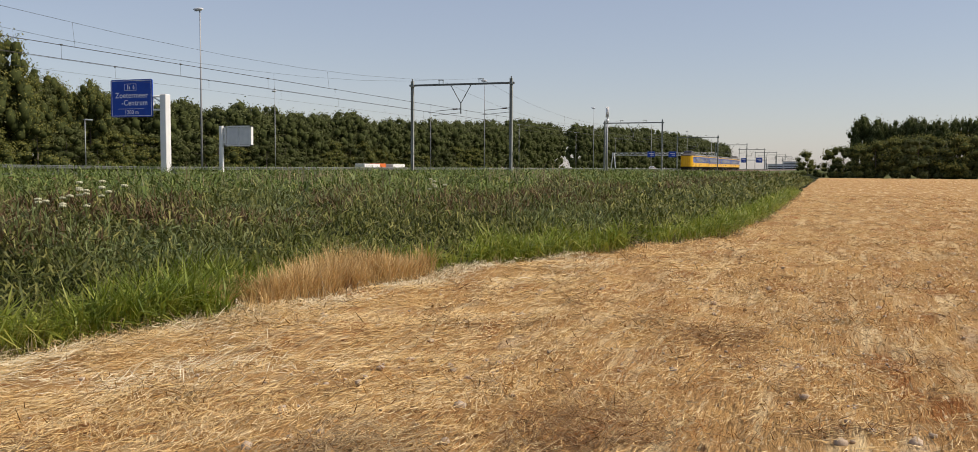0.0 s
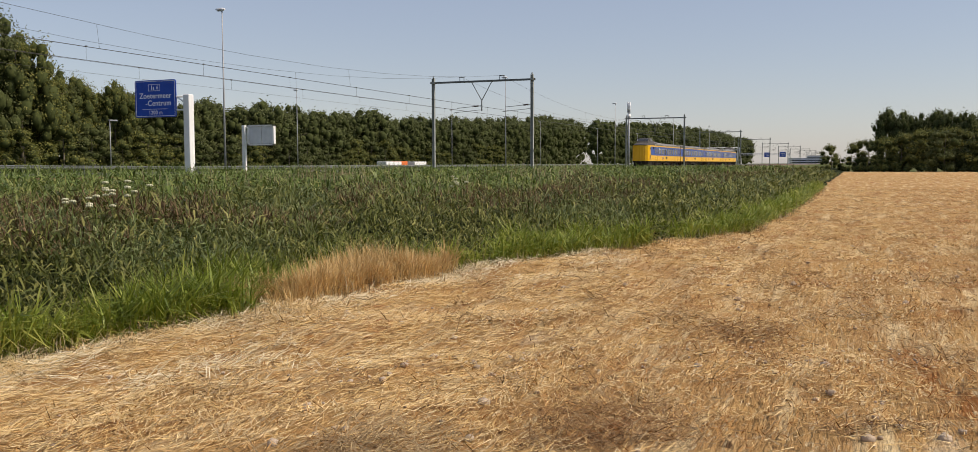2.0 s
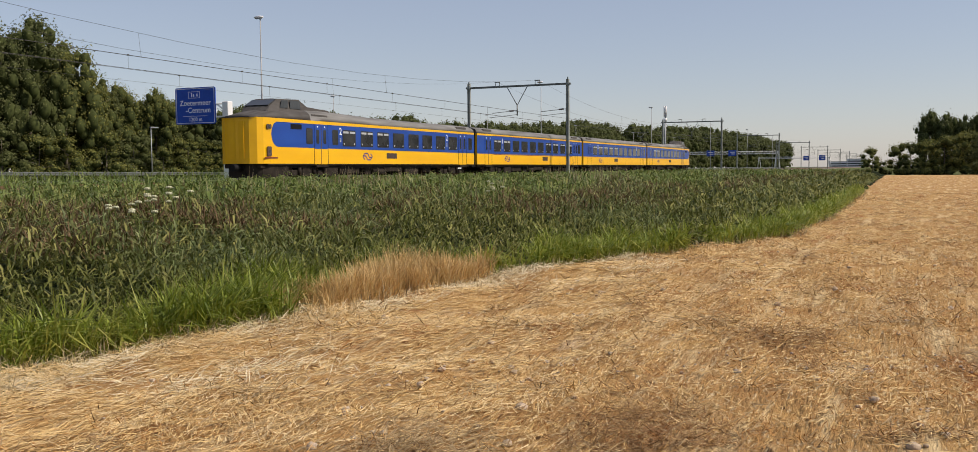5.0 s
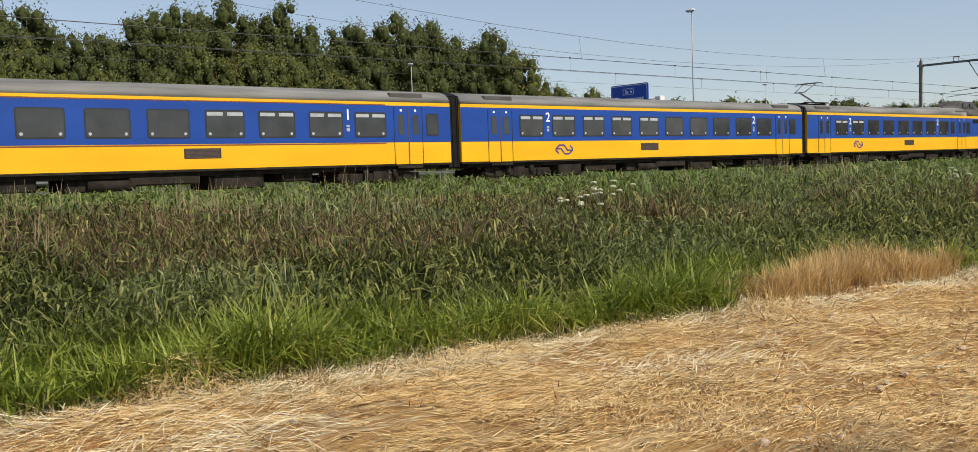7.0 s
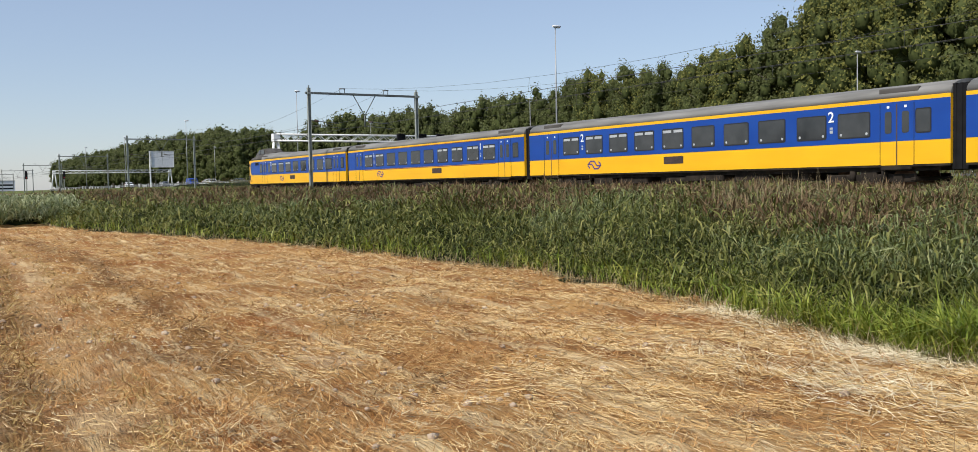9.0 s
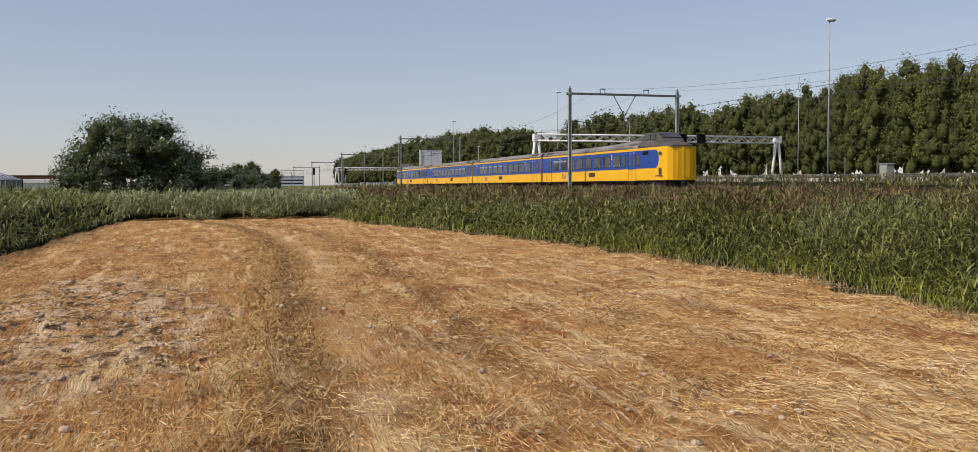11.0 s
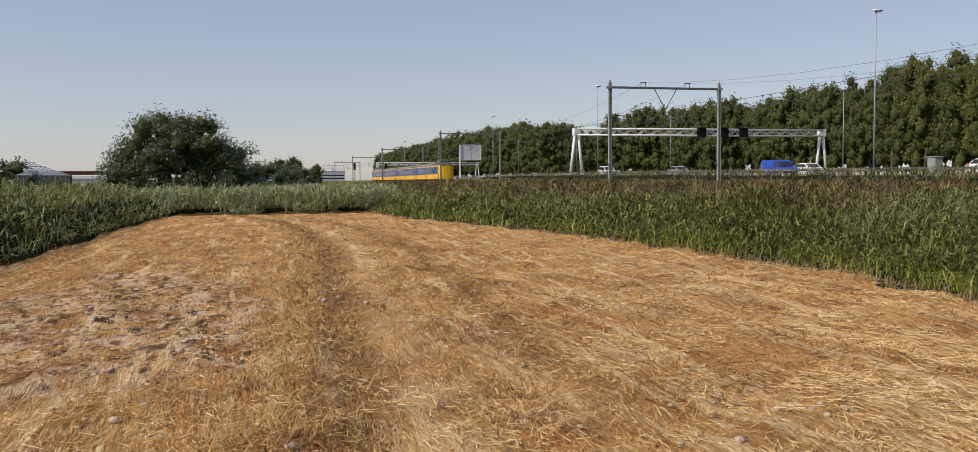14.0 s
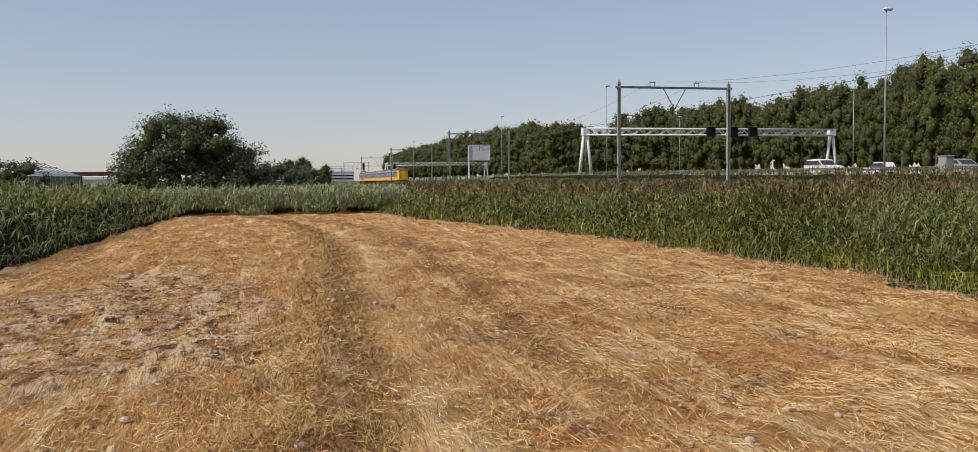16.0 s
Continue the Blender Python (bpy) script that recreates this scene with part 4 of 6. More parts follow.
# exit sign on a cantilever
es = empty("exit_sign", pose(59.6, 50.2, 0.3))
post = part("post", boxes((-0.3, 0.3, -0.3, 0.3, 0, 6.9), bevel=0.04), M_WHITE, es)
part("arm", tubes(((0, 0.2, 6.75), (0, 3.0, 6.75), 0.08), ((0, 0.2, 5.7), (0, 3.0, 5.7), 0.08), ((0, 0.2, 6.2), (0, 1.2, 6.75), 0.06), ((0, 1.2, 5.7), (0, 1.2, 6.75), 0.06), n=6), M_WHITE, es)
bm = bmesh.new()
bm2 = bmesh.new()
face = [(y, z) for y, z in rounded(1.15, 5.35, 5.15, 8.15, 0.18)]
a_ = [bm.verts.new((-0.10, y, z)) for y, z in face]
b_ = [bm.verts.new((-0.02, y, z)) for y, z in face]
fs_ = [bm.faces.new(a_), bm.faces.new(b_[::-1])] + [bm.faces.new((a_[i], b_[i], b_[(i + 1) % len(a_)], a_[(i + 1) % len(a_)])) for i in range(len(a_))]
bmesh.ops.recalc_face_normals(bm, faces=fs_)
board = part("board", bm, M_SIGNBLUE, es, "blue board with white writing")
for r in ((1.25, 5.25, 8.03, 8.07), (1.25, 5.25, 5.23, 5.27), (1.25, 1.29, 5.23, 8.07), (5.21, 5.25, 5.23, 8.07)):
    box(bm2, -0.108, -0.101, *r)
for r in ((1.7 + 0.35, 4.6, 5.79, 5.82), (2.75, 3.95, 7.78, 7.81), (2.75, 3.95, 7.27, 7.30), (2.75, 2.78, 7.27, 7.81), (3.92, 3.95, 7.27, 7.81)):
    box(bm2, -0.108, -0.101, *r)
part("border", bm2, M_SIGNWHITE, board)
for w_, z_, y_, s_ in (("Zoetermeer", 6.87, 3.25, 0.62), ("-Centrum", 6.27, 2.95, 0.62), ("1200 m", 5.52, 3.25, 0.44), ("6", 7.53, 3.02, 0.42)):
    text_mesh("writing", w_, s_, M_SIGNWHITE, board, pose(-0.104, y_, z_, 90, 0, -90), 1.06)
bm = bmesh.new()
box(bm, -0.108, -0.101, 3.55, 3.66, 7.36, 7.72)
box(bm, -0.108, -0.101, 3.36, 3.45, 7.36, 7.6)
part("exit_symbol", bm, M_SIGNWHITE, board)
tagged(es, "blue motorway exit sign on a white cantilever post", "road sign")


def back_sign(x, y, z, w, h, post_h, turn=0):
    """A sign seen from behind: pale panels in a frame beside a post."""
    s = empty("matrix_sign", pose(x, y, z, 0, 0, turn))
    part("post", boxes((-0.15, 0.15, -0.15, 0.15, 0, post_h), bevel=0.02), M_WHITE, s)
    fr = part("frame", boxes((-0.3, 0.0, 0.3, 0.45, post_h - h, post_h), (-0.3, 0.0, 0.3 + w, 0.45 + w, post_h - h, post_h), (-0.3, 0, 0.3, w + 0.45, post_h - 0.12, post_h), (-0.3, 0, 0.3, w + 0.45, post_h - h, post_h - h + 0.12)), M_WHITE, s)
    for i in range(2):
        part("panel", boxes((-0.26, -0.05, 0.5 + i * w / 2, 0.4 + (i + 1) * w / 2, post_h - h + 0.14, post_h - 0.14), bevel=0.02), M_GREYPANEL, fr)
    part("bracket", tubes(((0, 0, post_h - 0.2), (0, 0.4, post_h - 0.2), 0.05), ((0, 0, post_h - h + 0.3), (0, 0.4, post_h - h + 0.3), 0.05), n=6), M_WHITE, s)
    return tagged(s, "pale grey roadside matrix sign seen on its post", "road sign")


back_sign(66.4, 50.0, 0.6, 2.6, 1.75, 4.4, 180)
back_sign(-232, 49.5, 2.0, 5.2, 4.0, 8.9)

cab_ = empty("roadside_cabinet", pose(-59.4, 49.2, 0.9))
body_ = part("body", boxes((-0.42, 0.42, -0.35, 0.35, -0.4, 2.2), bevel=0.03), M_STEEL, cab_)
part("roof", boxes((-0.47, 0.47, -0.41, 0.41, 2.2, 2.28), bevel=0.02), M_LAMPPOST, cab_)
part("door", boxes((-0.37, 0.37, -0.375, -0.352, 0.2, 2.1), bevel=0.005), M_STEEL, body_)
tagged(cab_, "grey roadside control cabinet on the verge", "cabinet")

antenna = empty("radio_mast", pose(173.5, 41.8, 0))
part("pole", tubes(((0, 0, 0), (0, 0, 11.8), 0.2, 0.14), n=10), M_LAMPPOST, antenna)
for a in (0, 120, 240):
    part("aerial", tubes(((0.22 * math.cos(radians(a)), 0.22 * math.sin(radians(a)), 11.2), (0.22 * math.cos(radians(a)), 0.22 * math.sin(radians(a)), 13.2), 0.13), n=8), M_WHITE, antenna)
part("ring", tubes(((0, 0, 10.3), (0, 0, 10.9), 0.35), n=10), M_WHITE, antenna)
tagged(antenna, "railway radio mast with white aerials", "radio mast")


def rail_signal(x, y):
    s = empty("rail_signal", pose(x, y, 0.3))
    part("post", tubes(((0, 0, 0), (0, 0, 6.4), 0.09), n=8), M_STEEL, s)
    hd = part("head", boxes((0.05, 0.35, -0.35, 0.35, 4.9, 7.2), bevel=0.12), M_BLACK, s)
    part("red_lamp", tubes(((0.35, 0, 5.3), (0.5, 0, 5.3), 0.16), n=10), M_RED, hd)
    part("ladder", boxes((-0.3, -0.26, -0.2, -0.16, 0, 5.5), (-0.3, -0.26, 0.16, 0.2, 0, 5.5), *[(-0.3, -0.26, -0.2, 0.2, 0.4 * i, 0.4 * i + 0.03) for i in range(1, 13)]), M_STEEL, s)
    tagged(s, "black railway signal head on a steel post", "railway signal", "railway signals")


rail_signal(-293, 28.4)
rail_signal(-297, 38.8)


# ---- greenhouse and far buildings ----
gh = empty("greenhouse", pose(-157, -29.5, 0, 0, 0, 157.1))
GL, GD, GE, GR = 40.0, 12.0, 2.9, 4.9          # length, depth, eave and ridge heights
bm = bmesh.new()
loft(bm, [[(x, 0, 0), (x, GD, 0), (x, GD, GE), (x, GD / 2, GR), (x, 0, GE)] for x in (0, -GL)], smooth=False)
part("glass", bm, M_GLASSHOUSE, gh)
for i in range(33):
    x = -GL * i / 32
    part("glazing_bar", tubes(((x, -0.04, 0), (x, -0.04, GE), 0.045), ((x, -0.04, GE), (x, GD / 2, GR + 0.04), 0.045), n=4), M_WHITE, gh)
for z, y in ((GE, -0.05), (GE + (GR - GE) * 0.35, GD * 0.17), (GE + (GR - GE) * 0.7, GD * 0.34), (GR + 0.05, GD / 2), (1.3, -0.05)):
    part("purlin", tubes(((0, y, z), (-GL, y, z), 0.06), n=4), M_WHITE, gh)
part("corner_post", boxes((0.0, 0.25, -0.2, 0.05, 0, GE)), M_BLACK, gh)
tagged(gh, "glass greenhouse with white glazing bars", "greenhouse")
sh = empty("shed", pose(-205, -38, 0))
part("wall", boxes((-20, 0, -14, 8, 0, 2.5)), M_GREYPANEL, sh)
part("roof", boxes((-20.5, 0.5, -14.5, 8.5, 2.5, 3.3), bevel=0.1), M_WHITE, sh)
tagged(sh, "long low shed with a white roof", "shed")
bh = empty("house", pose(-325, -55, 0))
part("wall", boxes((-8, 8, -8, 8, 0, 5.2)), M_BRICK, bh)
part("roof", boxes((-8.4, 8.4, -8.4, 8.4, 5.2, 5.6), bevel=0.1), M_BROWN, bh)
for i in range(4):
    part("window", boxes((8.0, 8.1, -6.6 + 3.6 * i, -5.0 + 3.6 * i, 3.0, 4.5)), M_CARGLASS, bh)
tagged(bh, "red brick house with a flat roof in the distance", "house")
for x, y, w, h in ((1350, 62, 22, 11), (1420, 88, 26, 8), (-900, 20, 40, 9), (-980, 66, 36, 12)):
    o = empty("office_building", pose(x, y, 0))
    part("wall", boxes((-9, 9, -w / 2, w / 2, 0, h)), M_GREYPANEL, o)
    part("roof", boxes((-9.3, 9.3, -w / 2 - 0.3, w / 2 + 0.3, h, h + 0.6)), M_CONCRETE, o)
    k = -1 if x > 0 else 1
    for f in range(int(h / 3.2)):
        part("ribbon_window", boxes((min(k * 9, k * 9.1), max(k * 9, k * 9.1), -w / 2 + 1, w / 2 - 1, 1.2 + 3.2 * f, 2.6 + 3.2 * f)), M_CARGLASS, o)
    tagged(o, "grey office block far along the line", "building")


# ---- vehicles ----
def vehicle(name, paint, kind, label):
    """A road vehicle pointing along +x, its wheels on z = 0."""
    v = empty(name)
    if kind == "van":
        L, W = 4.6, 1.84
        side = [(-2.25, 0.38), (2.2, 0.38), (2.28, 0.78), (2.05, 0.98), (1.45, 1.08), (0.95, 1.66), (0.72, 1.8), (-2.1, 1.82), (-2.26, 1.66)]
        glass = [(1.42, 1.1), (0.98, 1.6), (0.45, 1.6), (0.45, 1.1)]
        wheels, r = (-1.4, 1.4), 0.32
    elif kind == "suv":
        L, W = 4.6, 1.85
        side = [(-2.28, 0.4), (2.25, 0.4), (2.3, 0.8), (2.05, 1.0), (1.05, 1.12), (0.35, 1.66), (-0.2, 1.74), (-1.7, 1.68), (-2.2, 1.1)]
        glass = [(0.95, 1.14), (0.33, 1.58), (-1.6, 1.6), (-1.98, 1.16)]
        wheels, r = (-1.4, 1.4), 0.35
    else:
        L, W = 4.4, 1.78
        side = [(-2.18, 0.35), (2.15, 0.35), (2.2, 0.68), (1.95, 0.85), (1.0, 0.97), (0.3, 1.42), (-0.3, 1.48), (-1.25, 1.42), (-1.95, 0.98), (-2.2, 0.9)]
        glass = [(0.9, 1.0), (0.28, 1.36), (-1.2, 1.37), (-1.75, 1.0)]
        wheels, r = (-1.32, 1.36), 0.32
    bm = bmesh.new()
    loft(bm, [[(x, s * (W / 2 - (0.13 if z > 1.0 else 0.0) * (1 if kind != "van" else 0.6)) * 1.0 + 0, z) for x, z in side] for s in (-1, -0.96, 0.96, 1)], smooth=False)
    body = part("body", bm, paint, v)
    for s in (-1, 1):
        bm = bmesh.new()
        y = s * (W / 2 - 0.03)
        prism(bm, glass, y - s * 0.14, y + s * 0.035 - s * 0.02)
        part("side_window", bm, M_CARGLASS, body)
        for x in wheels:
            w = part("wheel", tubes(((x, s * (W / 2 - 0.2), r), (x, s * (W / 2 + 0.01), r), r), n=18), M_TYRE, v)
            part("rim", tubes(((x, s * (W / 2), r), (x, s * (W / 2 + 0.02), r), r * 0.62), n=14), M_RIM, w)
    part("headlight", boxes((L / 2 - 0.2, L / 2 - 0.02, -W / 2 + 0.1, -W / 2 + 0.45, 0.66, 0.82), (L / 2 - 0.2, L / 2 - 0.02, W / 2 - 0.45, W / 2 - 0.1, 0.66, 0.82)), M_VENT, body)
    part("tail_light", boxes((-L / 2 + 0.02, -L / 2 + 0.15, -W / 2 + 0.06, -W / 2 + 0.25, 0.8, 1.1), (-L / 2 + 0.02, -L / 2 + 0.15, W / 2 - 0.25, W / 2 - 0.06, 0.8, 1.1)), M_RED, body)
    bm = bmesh.new()
    g0, g1 = glass[0], glass[1]
    prism(bm, [(g0[0] + 0.14, g0[1]), (g1[0] + 0.12, g1[1] + 0.02), (g1[0] + 0.06, g1[1]), (g0[0] + 0.06, g0[1])], -W / 2 + 0.22, W / 2 - 0.22)
    part("windscreen", bm, M_CARGLASS, body)
    return tagged(v, label, "van" if kind == "van" else "car")


M_VANBLUE = material("blue_van_paint", (0.01, 0.06, 0.38), (0.014, 0.075, 0.45), 0.3, scale=1)
M_CARWHITE = material("white_car_paint", (0.72, 0.73, 0.74), (0.80, 0.80, 0.80), 0.3, scale=1)
M_CARDARK = material("dark_car_paint", (0.03, 0.035, 0.045), (0.05, 0.055, 0.065), 0.25, scale=1)
M_CARSILVER = material("silver_car_paint", (0.42, 0.43, 0.44), (0.5, 0.51, 0.52), 0.3, metal=0.5, scale=1)
blue_van = vehicle("van", M_VANBLUE, "van", "blue delivery van driving on the motorway")
white_suv = vehicle("car", M_CARWHITE, "car", "white family car driving on the motorway")
white_car = vehicle("car", M_CARWHITE, "car", "white hatchback driving beside a blue van")
dark_car = vehicle("car", M_CARDARK, "car", "dark car driving on the motorway")
late_car = vehicle("car", M_CARWHITE, "suv", "white car following later on the motorway")
silver_car = vehicle("car", M_CARSILVER, "car", "silver car driving on the motorway")
brown_car = vehicle("car", M_BRICK, "car", "dark red car driving on the motorway")
far_car = vehicle("car", M_CARWHITE, "suv", "white car on the far carriageway")

# trailers parked on the far side
for x, y, w, m, lab in ((178, 96, 7, M_WHITE, "white parked lorry trailer"), (185.6, 97.5, 3.5, M_ORANGE, "orange tarpaulin lorry trailer"), (192, 96.5, 6, M_WHITE, "white parked lorry trailer")):
    tr_ = empty("trailer", pose(x, y, 0.2))
    part("box", boxes((-w / 2, w / 2, -1.2, 1.2, 0.9, 1.75 + (0.2 if m is M_WHITE else 0.3)), bevel=0.06), m, tr_)
    part("chassis", boxes((-w / 2, w / 2, -0.5, 0.5, 0.6, 0.92)), M_BLACK, tr_)
    for dx in (-w / 2 + 0.8, w / 2 - 0.8):
        part("wheel", tubes(((dx, -1.2, 0.45), (dx, -0.9, 0.45), 0.45), n=14), M_TYRE, tr_)
        part("wheel", tubes(((dx, 0.9, 0.45), (dx, 1.2, 0.45), 0.45), n=14), M_TYRE, tr_)
    tagged(tr_, lab, "trailer", "parked trailers")


# ---- trees ----
def tree(name, seed, h, w, leaf_mat, leaves, size, bare=0.18, shape="poplar", label="", low=False):
    """A tapered trunk with limbs and a crown of leaf clumps with gaps; built at the origin."""
    r = np.random.default_rng(seed)
    t = empty(name)
    bm = bmesh.new()
    tube(bm, (0, 0, -0.3), (0.1, 0, h * 0.45), 0.017 * h, 0.010 * h, n=7)
    tube(bm, (0.1, 0, h * 0.45), (0, 0.1, h * 0.9), 0.010 * h, 0.002 * h, n=6)
    nl = 7 if not low else 4
    for i in range(nl):
        z = h * (bare + (0.75 - bare) * (i + 0.5) / nl)
        a = r.uniform(0, 6.28)
        q = w * 0.38 * r.uniform(0.6, 1)
        tube(bm, (0.05, 0, z), (q * math.cos(a), q * math.sin(a), z + h * 0.09), 0.005 * h, 0.0015 * h, n=5)
    part("trunk", bm, M_BARK, t)
    # clumps: upright plumes round the stem of a poplar, a low dome for a bush
    if shape == "poplar":
        nlobe, per = (10, 12) if not low else (9, 9)
        la = np.concatenate([[0.0], np.arange(nlobe - 1) * 2.4 + r.uniform(-0.4, 0.4, nlobe - 1)])
        lr = np.concatenate([[0.0], w * r.uniform(0.18, 0.34, nlobe - 1)])
        ltop = np.concatenate([[0.95], (r.uniform(0.76, 0.97, nlobe - 1) if not low else r.uniform(0.85, 0.95, nlobe - 1)) - 0.5 * (lr[1:] / w - 0.18)]) * h
        llen = h * np.concatenate([[0.7], r.uniform(0.45, 0.65, nlobe - 1)])
        llen = np.minimum(llen, ltop - bare * h)
        k_ = np.repeat(np.arange(nlobe), per)
        f = (np.tile(np.arange(per), nlobe) + r.uniform(0.1, 0.9, nlobe * per)) / per
        f = f ** 0.75
        spread_ = w * 0.15 * np.sin(np.clip(f * 0.8 + 0.14, 0, 1) * math.pi) ** 0.7
        a2 = r.uniform(0, 6.283, len(k_))
        c = np.stack([lr[k_] * np.cos(la[k_]) + spread_ * np.cos(a2), lr[k_] * np.sin(la[k_]) + spread_ * np.sin(a2), ltop[k_] - llen[k_] * (1 - f)], 1)
        skirt = r.uniform(0, 6.283, 14)
        c = np.concatenate([c, np.stack([w * 0.3 * np.cos(skirt), w * 0.3 * np.sin(skirt), h * (bare + r.uniform(0.02, 0.3, 14))], 1)])
        nc = len(c)
        cs = w * r.uniform(0.10, 0.15, nc) * np.concatenate([np.interp(f, (0, 0.6, 1), (1.1, 1.2, 0.95)), np.full(14, 1.15)])
    else:
        nc = 220 if leaves > 9000 else 34
        zc = bare + (1 - bare) * r.uniform(0.02, 0.97, nc) ** 1.4
        prof = np.interp(zc, (0, 0.12, 0.4, 0.7, 0.9, 1.0), (0.95, 1.0, 0.95, 0.74, 0.46, 0.14))
        ang = r.uniform(0, 6.283, nc)
        rad = w / 2 * prof * np.sqrt(r.uniform(0.02, 1, nc)) * r.uniform(0.82, 1.06, nc)
        c = np.stack([rad * np.cos(ang), rad * np.sin(ang), zc * h * 0.96], 1)
        cs = w * r.uniform(0.10, 0.18, nc) * (0.55 if leaves > 9000 else 0.9)
    # inner foliage
    hv, ht, o = [], [], 0
    ico = bmesh.new()
    bmesh.ops.create_icosphere(ico, subdivisions=1, radius=1)
    iv = np.array([v.co[:] for v in ico.verts])
    it = np.array([[v.index for v in f.verts] for f in ico.faces])
    ico.free()
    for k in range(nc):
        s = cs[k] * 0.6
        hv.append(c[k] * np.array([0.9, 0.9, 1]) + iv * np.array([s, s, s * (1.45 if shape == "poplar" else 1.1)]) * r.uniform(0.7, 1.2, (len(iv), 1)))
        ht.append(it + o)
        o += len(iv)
    kk = r.integers(0, nc, leaves)
    d = r.normal(size=(leaves, 3))
    d /= np.linalg.norm(d, axis=1)[:, None]
    d[:, 2] = np.abs(d[:, 2]) * 0.8 + d[:, 2] * 0.2
    p = c[kk] + d * (cs[kk] * r.uniform(0.5, 1.15, leaves))[:, None] * np.array([1, 1, 1.6 if shape == "poplar" else 1.15])
    nrm = d + r.normal(size=(leaves, 3)) * 0.5
    nrm /= np.linalg.norm(nrm, axis=1)[:, None]
    u = np.cross(nrm, r.normal(size=(leaves, 3)))
    u /= np.linalg.norm(u, axis=1)[:, None]
    v = np.cross(nrm, u)
    s = (size * r.uniform(0.5, 1.2, leaves))[:, None]
    q = np.stack([p - u * s * 0.8 - v * s * 0.4, p + u * s * 0.8 - v * s * 0.25, p + v * s * 0.8], 1).reshape(-1, 3)
    tr_ = np.arange(leaves * 3).reshape(-1, 3)
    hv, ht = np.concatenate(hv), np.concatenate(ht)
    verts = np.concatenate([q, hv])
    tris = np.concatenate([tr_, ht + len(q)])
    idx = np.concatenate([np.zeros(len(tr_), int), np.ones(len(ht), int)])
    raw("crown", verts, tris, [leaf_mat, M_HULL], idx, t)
    return tagged(t, label, "tree" if shape == "poplar" else "bush")


POP = [tree("poplar_tree", 11 + i, 20, 8.6 + 0.6 * (i % 3), M_LEAF, 9500, 0.20, label="dense dark green poplar in the tree belt behind the motorway") for i in range(5)]
YEL = [tree("broadleaf_tree", 31 + i, 20, 11.5, M_LEAF2, 7000, 0.24, bare=0.06, label="lighter yellowish green tree before the poplars of the belt") for i in range(3)]
LOW = [tree("distant_tree", 51 + i, 20, 11, M_LEAF, 3000, 0.36, label="dark green tree in the distant tree belt", low=True) for i in range(4)]
DENSE = [tree("poplar_tree", 61 + i, 20, 12, M_LEAF, 3000, 0.38, bare=0.03, label="dense dark green tree in the tree belt", low=True) for i in range(4)]
SHRUB = [tree("shrub", 71 + i, 7, 7.5, (M_LEAF2, M_LEAF)[i % 2], 2400, 0.19, bare=0.02, shape="bush", label="green shrub at the foot of the tree belt") for i in range(3)]
for group, n in ((POP, "poplar trees"), (YEL, "lighter trees"), (LOW, "distant trees"), (DENSE, "poplar trees"), (SHRUB, "shrubs")):
    for o in group:
        o["group"] = n
USED = set()


def plant(models, x, y, z, h, wide=1.0, base=20.0):
    src = models[int(rng.integers(len(models)))]
    k = h / base
    m = pose(x, y, z, 0, 0, float(rng.uniform(0, 360))) @ Matrix.Diagonal((k * wide, k * wide, k, 1))
    if src.name in USED:
        o = copy_thing(src, m)
    else:
        USED.add(src.name)
        o = src
    o.matrix_basis = m
    return o


TOPS = ((-950, 27), (-480, 29), (-410, 27), (-345, 24), (-318, 18.5), (-283, 22), (-240, 21.5), (-205, 20), (-190, 19.5), (-150, 19.8), (-120, 20.3), (-104, 20.5), (-97, 23),
        (-88, 26), (-60, 26.5), (-40, 23.5), (-26, 22), (-21, 22), (-17, 19.6), (-8, 21), (10, 21.6), (24, 21), (28, 18.2), (33, 19), (37, 17.8), (42, 21), (50, 22.5), (60, 21.5),
        (83, 22.5), (92, 20.5), (100, 15.5), (104, 14), (134, 13), (175, 13.9), (240, 14.2), (290, 16.6), (360, 19.7), (385, 19), (470, 22), (657, 25), (900, 25))
TX, TZ = np.array([q[0] for q in TOPS], float), np.array([q[1] for q in TOPS], float)
GAPS = ((-333, 6), (-197.5, 4), (-24, 1.2), (35, 0.5), (378, 6))


def tree_row(x0, x1, step, y, models, wide, jitter, scale=1.0):
    x = x0
    while x < x1:
        if all(abs(x - g) > w for g, w in GAPS):
            h = float(np.interp(x, TX, TZ)) * scale * float(rng.uniform(0.95, 1.10))
            mods = models
            if models is POP and (-140 < x < -60 or 93 < x < 122):
                mods = YEL if rng.random() < 0.4 else POP
            plant(mods, x + float(rng.uniform(-1, 1)) * jitter, y + float(rng.uniform(-1.5, 1.5)), 0.2, h, wide)
        x += step * float(rng.uniform(0.8, 1.2))


